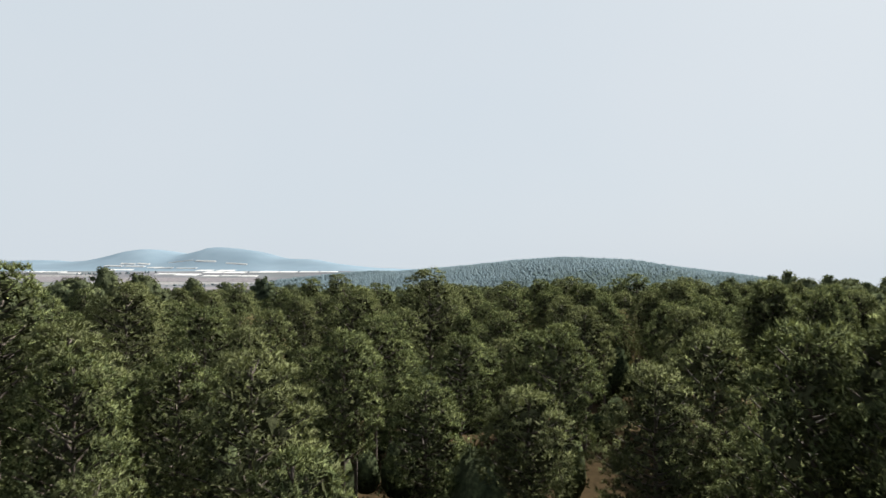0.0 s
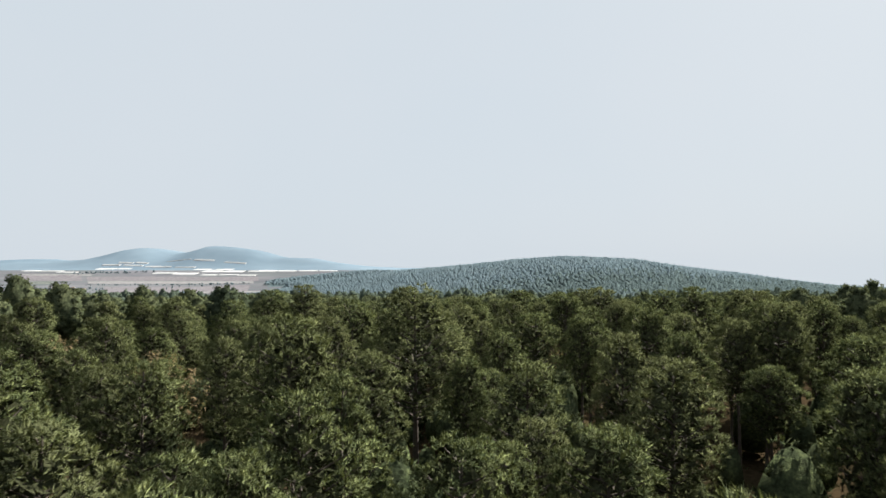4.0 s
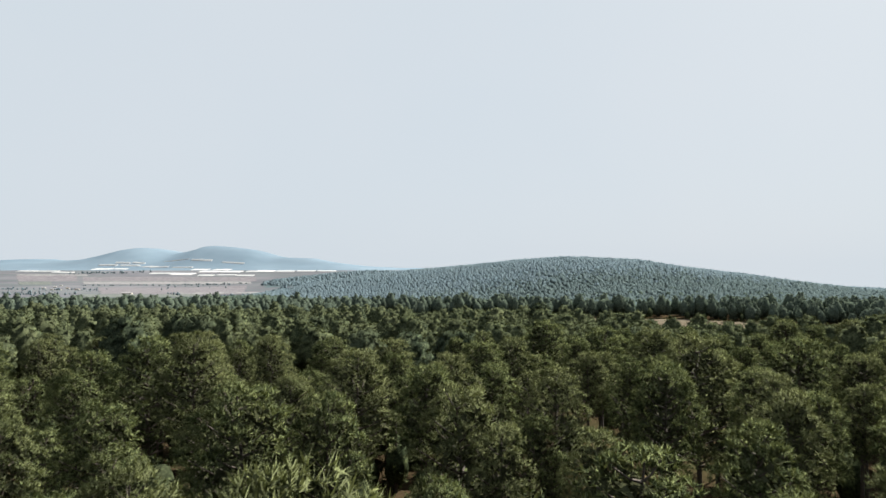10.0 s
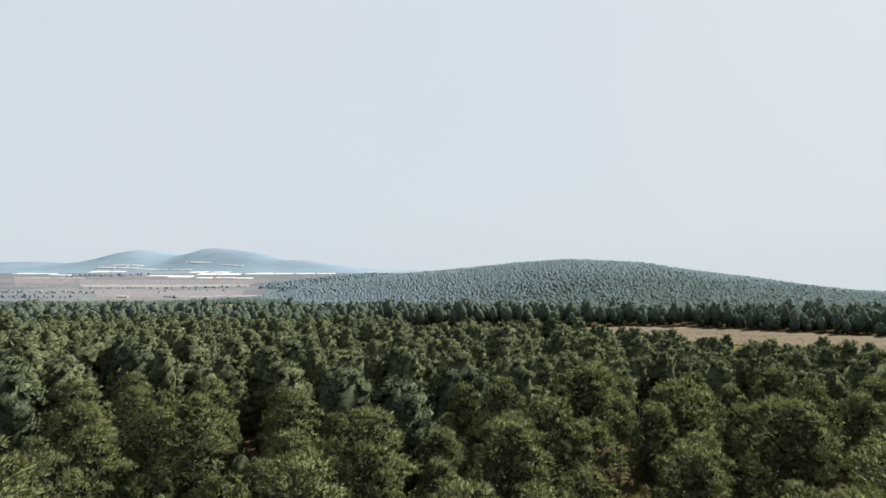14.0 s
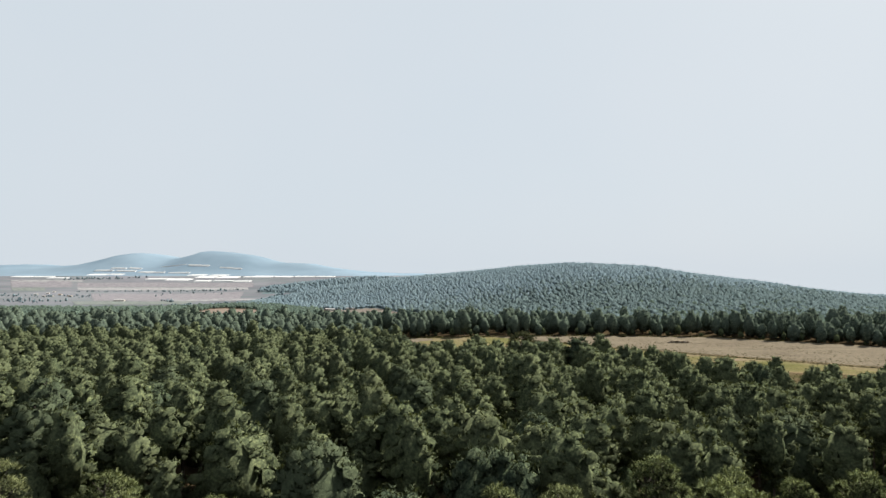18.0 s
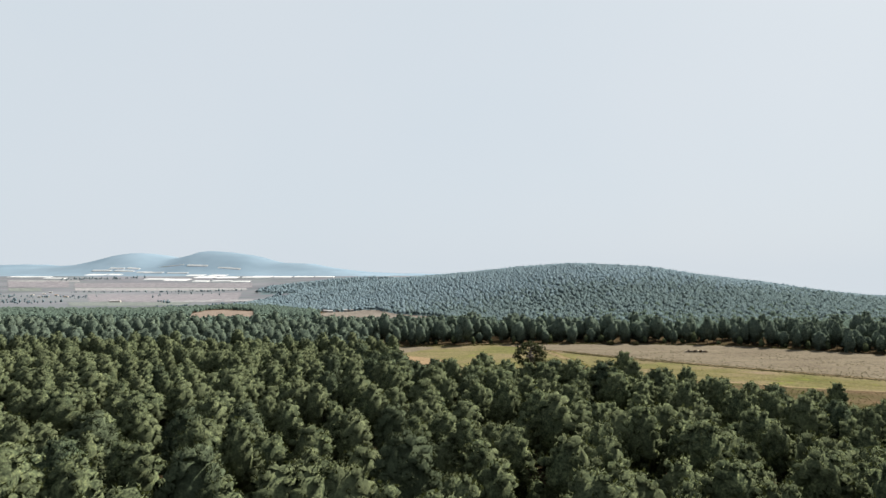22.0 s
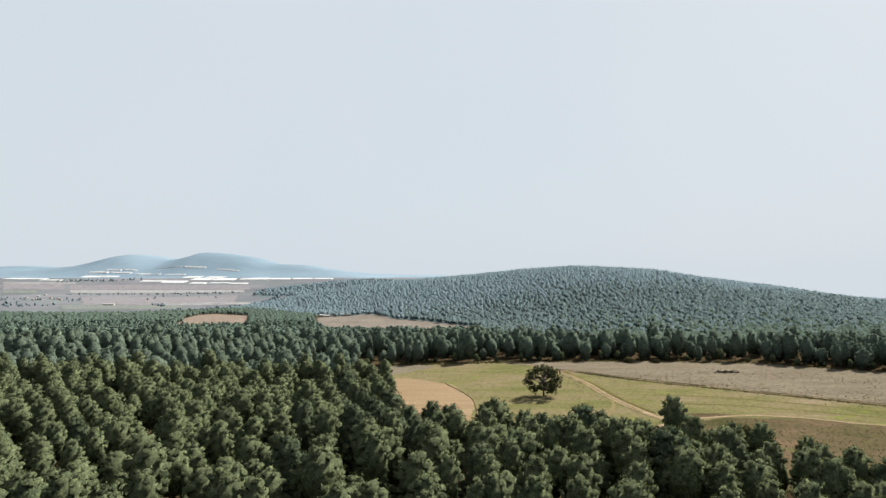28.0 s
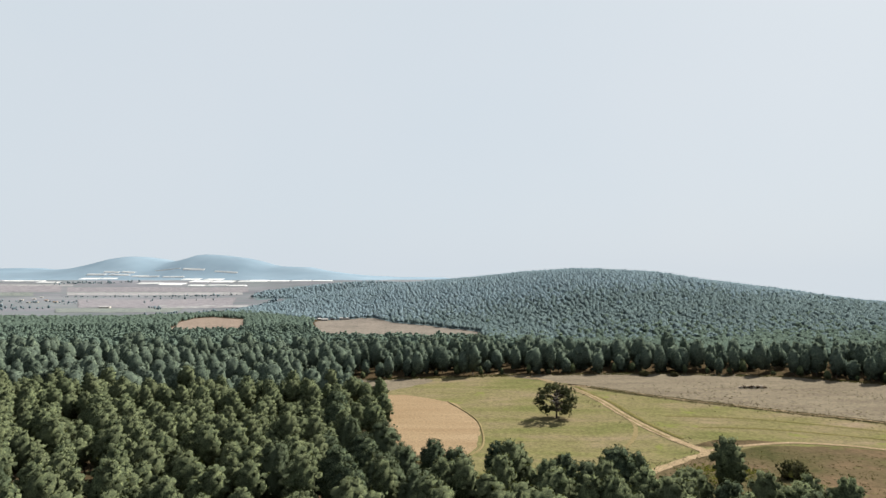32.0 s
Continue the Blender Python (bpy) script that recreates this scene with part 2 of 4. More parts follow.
MEADOW_EDGE = [(-61.7, 532), (-41.6, 500), (-27.3, 450), (-15.1, 408), (13.1, 376), (33.2, 357), (55.3, 338), (77.4, 322), (101.5, 302), (149.7, 272), (260, 220), (440, 185),
               (439, 400), (308.6, 470), (222.3, 532), (187.1, 555), (161.1, 564), (99.1, 568), (28.1, 562), (-8.8, 553), (-44.8, 546)]
SECOND_FIELD = [(-263, 1500), (-254, 1562), (-223, 1562), (-177, 1572), (-142, 1534), (-94, 1438), (-26, 1358), (60, 1230), (48, 1000), (0, 960), (-118, 970), (-190, 1180)]
CLAY_FIELD = [(-559, 1634), (-535, 1690), (-429, 1594), (-390, 1450), (-349, 1318), (-305, 1190), (-390, 1160), (-450, 1230), (-500, 1400), (-529, 1472)]
# the far edge of the great wood, where the plain begins
WOOD_EDGE_X = (-1500, -1003, -859, -733, -690, -640, -592, -543, -412, -290, -262, -205, -118, 20, 62, 300, 900)
WOOD_EDGE_Y = (1650, 1642, 1616, 1620, 1680, 1740, 1840, 1900, 1740, 1540, 1480, 1200, 975, 955, 640, 600, 590)


def inside(poly, x, y):
    x, y = np.asarray(x, float), np.asarray(y, float)
    hit = np.zeros(x.shape, bool)
    for (x0, y0), (x1, y1) in zip(poly, poly[1:] + poly[:1]):
        cross = (y0 > y) != (y1 > y)
        hit ^= cross & (x < (x1 - x0) * (y - y0) / ((y1 - y0) or 1e-9) + x0)
    return hit


def mesh_ob(name, verts, faces, material, parent=None, label="", smooth_shade=False, normals=None):
    me = bpy.data.meshes.new(name)
    verts = np.asarray(verts, np.float32).reshape(-1, 3)
    if isinstance(faces, np.ndarray):
        n, k = faces.shape
        me.vertices.add(len(verts))
        me.vertices.foreach_set("co", verts.ravel())
        me.loops.add(n * k)
        me.loops.foreach_set("vertex_index", faces.astype(np.int32).ravel())
        me.polygons.add(n)
        me.polygons.foreach_set("loop_start", np.arange(0, n * k, k, dtype=np.int32))
        me.update(calc_edges=True)
    else:
        me.from_pydata(verts.tolist(), [], faces)
    me.materials.append(material)
    if smooth_shade:
        me.polygons.foreach_set("use_smooth", np.ones(len(me.polygons), bool))
    if normals is not None:
        me.polygons.foreach_set("use_smooth", np.ones(len(me.polygons), bool))
        me.normals_split_custom_set_from_vertices(np.asarray(normals, np.float32).reshape(-1, 3))
    ob = new(name, me)
    if parent:
        ob.parent = parent
    if label:
        tagged(ob, label)
    return ob


def grid_sheet(name, xs, ys, material, lift=0.0):
    X, Y = np.meshgrid(xs, ys)
    Z = ground_z(X, Y) + lift
    nx, ny = len(xs), len(ys)
    idx = np.arange(nx * ny).reshape(ny, nx)
    q = np.stack([idx[:-1, :-1], idx[:-1, 1:], idx[1:, 1:], idx[1:, :-1]], -1).reshape(-1, 4)
    v = np.stack([X, Y, Z], -1).reshape(-1, 3)
    return mesh_ob(name, v, q, material, smooth_shade=True)


xs = np.concatenate([np.arange(-4200, -1000, 50), np.arange(-1000, -300, 25), np.arange(-300, 450, 6), np.arange(450, 1300, 25), np.arange(1300, 4201, 200)])
ys = np.concatenate([np.arange(-900, -60, 120), np.arange(-60, 640, 6), np.arange(640, 2240, 20), np.arange(2240, 3150, 65), np.arange(3150, 4961, 40)])
ground = tagged(grid_sheet("ground", xs, ys, FOREST_FLOOR), "brown pine-needle forest floor running out to farmland and mountains in painted haze tints", "ground", kind="structure")
ground.data.materials.append(HAZED_PLAIN)
ground.data.materials.append(HAZED_MOUNTAIN)
ground.data.materials.append(HAZED_SCRUB)
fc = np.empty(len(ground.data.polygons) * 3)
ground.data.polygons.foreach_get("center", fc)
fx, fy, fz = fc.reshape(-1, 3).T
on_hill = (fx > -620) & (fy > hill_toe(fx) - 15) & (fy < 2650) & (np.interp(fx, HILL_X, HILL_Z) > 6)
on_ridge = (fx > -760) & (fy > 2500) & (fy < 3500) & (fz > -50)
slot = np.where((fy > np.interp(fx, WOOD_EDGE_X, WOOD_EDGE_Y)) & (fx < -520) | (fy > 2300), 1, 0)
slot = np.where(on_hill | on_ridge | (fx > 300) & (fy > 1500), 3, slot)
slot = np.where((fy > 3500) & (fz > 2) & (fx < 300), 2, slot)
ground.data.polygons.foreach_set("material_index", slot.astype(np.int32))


def patch(name, poly, material, lift, label, step=6.0, category="field", ragged=0.8):
    """A field lying on the ground: its outline filled with a fine grid that follows the ground."""
    bm = bmesh.new()
    fine = []
    for (x0, y0), (x1, y1) in zip(poly, poly[1:] + poly[:1]):
        n = max(1, int(math.hypot(x1 - x0, y1 - y0) / min(step, 4)))
        for i in range(n):
            u = i / n
            fine.append((x0 + (x1 - x0) * u + random.uniform(-ragged, ragged), y0 + (y1 - y0) * u + random.uniform(-ragged, ragged)))
    bm.faces.new([bm.verts.new((a, b, 0)) for a, b in fine])
    lo, hi = np.min(fine, 0), np.max(fine, 0)
    for axis in (0, 1):
        for c in np.arange(lo[axis] + step, hi[axis], step):
            co, no = [0, 0, 0], [0, 0, 0]
            co[axis], no[axis] = c, 1
            bmesh.ops.bisect_plane(bm, geom=bm.verts[:] + bm.edges[:] + bm.faces[:], plane_co=co, plane_no=no)
    bmesh.ops.triangulate(bm, faces=bm.faces[:])
    for v in bm.verts:
        v.co.z = gz(v.co.x, v.co.y) + lift
    bm.normal_update()
    if sum(f.normal.z for f in bm.faces) < 0:
        bmesh.ops.reverse_faces(bm, faces=bm.faces[:])
    me = bpy.data.meshes.new(name)
    bm.to_mesh(me)
    bm.free()
    me.materials.append(material)
    return tagged(new(name, me), label, category, kind="structure")


patch("meadow", MEADOW_EDGE, MEADOW, 0.12, "yellow-green mown meadow between pine woods", 12)
patch("stubble_field", [(-41.6, 506), (-18.6, 506), (2.5, 488), (9.6, 463), (11.7, 445), (9.9, 419), (1, 400), (-13, 404), (-27.3, 450)], STUBBLE, 0.20, "pale tan dry stubble field beside the wood")
patch("bare_strip", [(-61.7, 532), (-44.8, 546), (-11.8, 552), (-5.8, 541), (-27.6, 514), (-47.6, 509)], DRY_GRASS, 0.18, "brown bare strip at the corner of the wood")
patch("dry_meadow", [(28.1, 561), (99.1, 567), (161.1, 563), (187.2, 554), (222.3, 531), (308.6, 469), (439, 399), (439.6, 290), (299.2, 366), (218.9, 415), (165.7, 452), (139.6, 470), (107.5, 493), (70.3, 527)], DRY_GRASS, 0.20, "dry tan grass field in front of the far wood", 12)
patch("rough_meadow", [(33.2, 357), (55.3, 338), (77.4, 322), (101.5, 302), (149.7, 272), (260, 220), (440, 185), (440, 230), (269.4, 325), (199.1, 378), (140.9, 413), (128.9, 419), (102.9, 420), (80.9, 411), (60, 391)], BROWN_GRASS, 0.20, "brown rough grass with reddish weeds", 12)
patch("weed_patch", [(78.9, 420), (90.8, 428), (102.8, 427), (110.9, 424), (92.9, 419)], DARK_FURROW, 0.26, "dark patch of tall brown weeds by the track", 5, ragged=0.5)
patch("far_field", SECOND_FIELD, FAR_FIELD, 0.3, "pale clearing among the far woods", 25)
patch("clay_field", CLAY_FIELD, CLAY, 0.3, "orange-brown ploughed field among the pines", 25)


def ribbon(name, pts, width, material, lift, label, category, crown=0.0, bumps=0.0, parent=None):
    """A track or bank along pts, three points across, slightly sunk or raised in the middle."""
    pts = [Vector((*q, 0)) for q in pts]
    line = []
    for i in range(len(pts) - 1):
        p0, p1, p2, p3 = pts[max(i - 1, 0)], pts[i], pts[i + 1], pts[min(i + 2, len(pts) - 1)]
        n = max(2, int((p2 - p1).length / 2.0))
        for k in range(n):
            t = k / n
            line.append(0.5 * ((2 * p1) + (p2 - p0) * t + (2 * p0 - 5 * p1 + 4 * p2 - p3) * t * t + (3 * p1 - p0 - 3 * p2 + p3) * t ** 3))
    line.append(pts[-1])
    v, f = [], []
    cols = 5
    for i, c in enumerate(line):
        d = (line[min(i + 1, len(line) - 1)] - line[max(i - 1, 0)]).normalized()
        n = Vector((-d.y, d.x, 0))
        w = width * (1 + random.uniform(-0.15, 0.15))
        for k in range(cols):
            s = k / (cols - 1) - 0.5
            q = c + n * w * s
            hgt = crown * (1 - (2 * s) ** 2) + (random.uniform(0, bumps) if 0 < k < cols - 1 else 0)
            v.append((q.x, q.y, gz(q.x, q.y) + lift + hgt))
    for i in range(len(line) - 1):
        for k in range(cols - 1):
            a = i * cols + k
            f.append((a, a + cols, a + cols + 1, a + 1))
    ob = mesh_ob(name, v, f, material, parent, smooth_shade=True)
    return tagged(ob, label, category, kind="structure")


ribbon("dirt_track", [(28.1, 566), (42.1, 556), (54.2, 539), (62.4, 517), (67.5, 493), (69.6, 468), (72.7, 445), (76.8, 427), (80.9, 413), (74, 406), (67, 399), (57, 389), (45.1, 374)], 3.3, DIRT, 0.28, "pale sandy double-rut farm track across the meadow", "dirt track")
ribbon("dirt_track", [(80.9, 414), (91.9, 419), (102.9, 422), (114.9, 424), (128.9, 421), (140.9, 415), (169, 398), (239.2, 355)], 2.0, DIRT, 0.27, "narrow pale track branching off along the rough grass", "dirt track")
ribbon("track_crown", [(34.1, 562), (42.1, 556), (54.2, 539), (62.4, 517), (67.5, 493), (69.6, 468), (72.7, 445), (75.8, 430)], 1.1, DIRT_FAINT, 0.31, "strip of worn grass between the two wheel ruts", "dirt track", 0.06, 0.05)
ribbon("dirt_track", [(70.6, 466), (69.7, 450), (64.8, 433), (56.9, 418), (48.9, 408)], 1.6, DIRT_FAINT, 0.25, "faint worn wheel track in the grass", "dirt track")
ribbon("grass_verge", [(64.3, 527), (67.4, 507), (71.5, 488), (73.1, 468), (75.7, 447), (79.8, 429)], 2.0, MOWN, 0.245, "weedy brown verge beside the farm track", "verge", 0.08, 0.1)
ribbon("ditch_bank", [(60.3, 531), (70.3, 526), (89.4, 507), (107.5, 492), (122.5, 482), (139.6, 469), (155.7, 459), (165.7, 451), (218.9, 414), (299.2, 364)], 1.1, DARK_FURROW, 0.26, "dark weedy ditch line between two fields", "ditch", 0.2, 0.25)
ribbon("ditch_bank", [(62.3, 528), (72.3, 523), (91.4, 504), (109.5, 489), (124.6, 479), (141.6, 466), (157.7, 456), (167.7, 448), (220.9, 411)], 1.8, DIRT, 0.24, "pale dry bank along the ditch", "ditch", 0.2, 0.25)
ribbon("field_edge", [(0.5, 490), (9.6, 463), (12.2, 445), (10.9, 419), (2, 401)], 0.8, DIRT_FAINT, 0.26, "low weedy edge round the stubble field", "field edge", 0.15, 0.2)
for off in (5, 23):
    ribbon("mowing_line", [(84.5 + off * 0.3, 468 - off), (118.6, 462 - off * 0.9), (158.7, 440 - off * 0.8), (199, 405 - off * 0.6)], 1.4, MOWN, 0.19, "dull mowing line in the meadow", "mowing line", 0.03)


# ---- trees ----
def rot_to(axis):
    """Two unit vectors square to each axis."""
    a = axis / np.linalg.norm(axis, axis=-1, keepdims=True)
    ref = np.where(np.abs(a[..., 2:3]) > 0.9, np.array([1.0, 0, 0]), np.array([0, 0, 1.0]))
    u = np.cross(a, ref)
    u /= np.linalg.norm(u, axis=-1, keepdims=True)
    return a, u, np.cross(a, u)


def unit(v):
    return v / (np.linalg.norm(v, axis=-1, keepdims=True) + 1e-9)


def puffs(rng, centres, out, n, r, size, needles=0, nlen=0.4, nwid=0.06, slim=0.48):
    """Round tufts: n small pieces over each tuft's upper side, and some needles that stand off it. Triangles and normals (k, 3, 3)."""
    m = len(centres)
    d = unit(rng.normal(0, 1, (m, n, 3)) + out[:, None, :] * 0.9)
    c = centres[:, None, :] + d * r * rng.uniform(0.6, 1.1, (m, n, 1))
    _, u, w = rot_to(d * 0.8 + out[:, None, :] * 0.35 + rng.normal(0, 0.3, (m, n, 3)))
    t = np.arctan2(w[..., 2:], u[..., 2:]) + rng.normal(0, 0.7, (m, n, 1))
    a, b = u * np.cos(t) + w * np.sin(t), w * np.cos(t) - u * np.sin(t)
    s = size * rng.uniform(0.7, 1.3, (m, n, 1))
    tri = np.stack([c + a * s * 1.15, c - a * s * 0.6 + b * s * slim, c - a * s * 0.6 - b * s * slim], 2)
    nrm = unit(unit(tri - centres[:, None, None, :]) * 0.65 + out[:, None, None, :] * 0.6)
    tri, nrm = tri.reshape(-1, 3, 3), nrm.reshape(-1, 3, 3)
    if not needles:
        return tri, nrm
    d = rng.normal(0, 0.75, (m, needles, 3)) + out[:, None, :]
    d, u, w = rot_to(d)
    t = rng.uniform(0, 6.28, (m, needles, 1))
    side = (u * np.cos(t) + w * np.sin(t)) * nwid * 0.5
    c = centres[:, None, :] + d * r * 0.5
    tip = c + d * (r * 0.5 + nlen * rng.uniform(0.5, 1.1, (m, needles, 1)))
    ndl = np.stack([c - side, tip, c + side], 2).reshape(-1, 3, 3)
    nn = np.repeat(unit(d * 0.7 + out[:, None, :] * 0.6).reshape(-1, 1, 3), 3, 1)
    return np.concatenate([tri, ndl]), np.concatenate([nrm, nn])


GOLD = 1.618
ICO = np.array([(-1, GOLD, 0), (1, GOLD, 0), (-1, -GOLD, 0), (1, -GOLD, 0), (0, -1, GOLD), (0, 1, GOLD), (0, -1, -GOLD), (0, 1, -GOLD), (GOLD, 0, -1), (GOLD, 0, 1), (-GOLD, 0, -1), (-GOLD, 0, 1)], float) / 1.902
ICO_F = np.array([(0, 11, 5), (0, 5, 1), (0, 1, 7), (0, 7, 10), (0, 10, 11), (1, 5, 9), (5, 11, 4), (11, 10, 2), (10, 7, 6), (7, 1, 8), (3, 9, 4), (3, 4, 2), (3, 2, 6), (3, 6, 8), (3, 8, 9), (4, 9, 5), (2, 4, 11), (6, 2, 10), (8, 6, 7), (9, 8, 1)])


def lumps(rng, centres, out, radii, fill):
    """The close inner mass of each bough: a small uneven round lump."""
    turn = rng.uniform(0, 6.28, len(centres))
    c, s = np.cos(turn)[:, None], np.sin(turn)[:, None]
    o = ICO[None] * rng.uniform(0.78, 1.15, (len(centres), 12, 1))
    o = np.stack([o[..., 0] * c - o[..., 1] * s, o[..., 0] * s + o[..., 1] * c, o[..., 2] * 0.8], -1)
    v = centres[:, None, :] + o * (radii * fill)[:, None, None]
    tri = v[:, ICO_F]
    nrm = unit(unit(tri - centres[:, None, None, :]) * 0.8 + out[:, None, None, :] * 0.4)
    return tri.reshape(-1, 3, 3), nrm.reshape(-1, 3, 3)


def tube(points, radii, sides):
    """A tapered round bar along points: vertices and quads."""
    points, radii = np.asarray(points, float), np.asarray(radii, float)
    d = np.gradient(points, axis=0)
    _, u, w = rot_to(d)
    a = np.linspace(0, 2 * np.pi, sides, endpoint=False)
    v = points[:, None] + radii[:, None, None] * (u[:, None] * np.cos(a)[None, :, None] + w[:, None] * np.sin(a)[None, :, None])
    idx = np.arange(len(points) * sides).reshape(len(points), sides)
    nxt = np.roll(idx, -1, 1)
    q = np.stack([idx[:-1], nxt[:-1], nxt[1:], idx[1:]], -1).reshape(-1, 4)
    return v.reshape(-1, 3), q


def joined(tubes):
    vs, qs, off = [], [], 0
    for v, q in tubes:
        vs.append(v)
        qs.append(q + off)
        off += len(v)
    return np.concatenate(vs), np.concatenate(qs)


def crown_radius(u, R, full):
    return np.where(u > full, R * np.sqrt(np.clip(1 - ((u - full) / (1.03 - full)) ** 2, 0, 1)), R * (0.6 + 0.4 * u / full))


def pine_shape(rng, H, R, base, boughs, tufts, pieces, r, size, needles=0, full=0.35, bough=0.42, fill=0.62, thick=1.0, flat=0.8, slim=0.48, upward=0.0):
    """Trunk and limbs as tubes; a crown of boughs, each bearing round tufts of needles, as triangles; the foot at the origin."""
    lean = rng.normal(0, 0.3, 2)
    zs = np.linspace(0, H * 0.96, 8)
    bend = np.stack([lean[0] * (zs / H) ** 2, lean[1] * (zs / H) ** 2, zs], -1)
    stem = [tube(bend, thick * 0.24 * (H / 17) * (1 - 0.93 * zs / H) + 0.015, 7)]
    n = boughs
    us = np.clip((np.arange(n) + rng.uniform(0.1, 0.9, n)) / n, 0.03, 0.97)
    us = us ** 0.9
    ang = np.arange(n) * 2.4 + rng.normal(0, 0.45, n)
    br = R * bough * rng.uniform(0.75, 1.2, n) * np.where(us > 0.85, 0.8, 1.0)
    rad = np.maximum(crown_radius(us, R, full) * rng.uniform(0.92, 1.06, n) - br * 0.75, 0.12)
    zc = base + (H - base) * us - br * 0.45
    f = (zc / H) ** 2
    cs = np.stack([rad * np.cos(ang) + lean[0] * f, rad * np.sin(ang) + lean[1] * f, zc], -1)
    cs = np.concatenate([cs, [[lean[0], lean[1], H - R * bough * 0.6]]])
    br = np.append(br, R * bough * 0.65)
    for c, b in zip(cs[:-1], br[:-1]):
        z0 = max(base * 0.85, c[2] - 0.35 * np.hypot(c[0], c[1]) - 0.3)
        p0 = np.array([lean[0] * (z0 / H) ** 2, lean[1] * (z0 / H) ** 2, z0])
        stem.append(tube([p0, (p0 + c) / 2 - np.array([0, 0, 0.1]), c + unit(c - p0) * b * 0.4], [thick * (0.05 + 0.012 * R), thick * 0.045, 0.015], 4))
    mid = np.array([0, 0, base + (H - base) * full * 0.7])
    out = unit((cs - mid) * np.array([1, 1, 0.8]) + np.array([0, 0, 0.35 * R]))
    tri, nrm = lumps(rng, cs, out, br, fill)
    if tufts:
        k = len(cs)
        d = unit(rng.normal(0, 1, (k, tufts, 3)) + out[:, None, :] * 0.75)
        tc = (cs[:, None, :] + d * (br[:, None, None] * rng.uniform(0.8, 1.08, (k, tufts, 1))) * np.array([1, 1, flat])).reshape(-1, 3)
        to = unit(d * 0.5 + out[:, None, :] * 0.8 + np.array([0, 0, 0.15])).reshape(-1, 3)
        t2, n2 = puffs(rng, tc, to, pieces, r, size, needles, slim=slim)
    else:
        t2, n2 = puffs(rng, cs, out, pieces, r * R * bough, size, needles, slim=slim)
    nrm = unit(np.concatenate([nrm, n2]) * (1 - upward) + np.array([0, 0, 1.0]) * upward)
    return stem, (np.concatenate([tri, t2]), nrm)


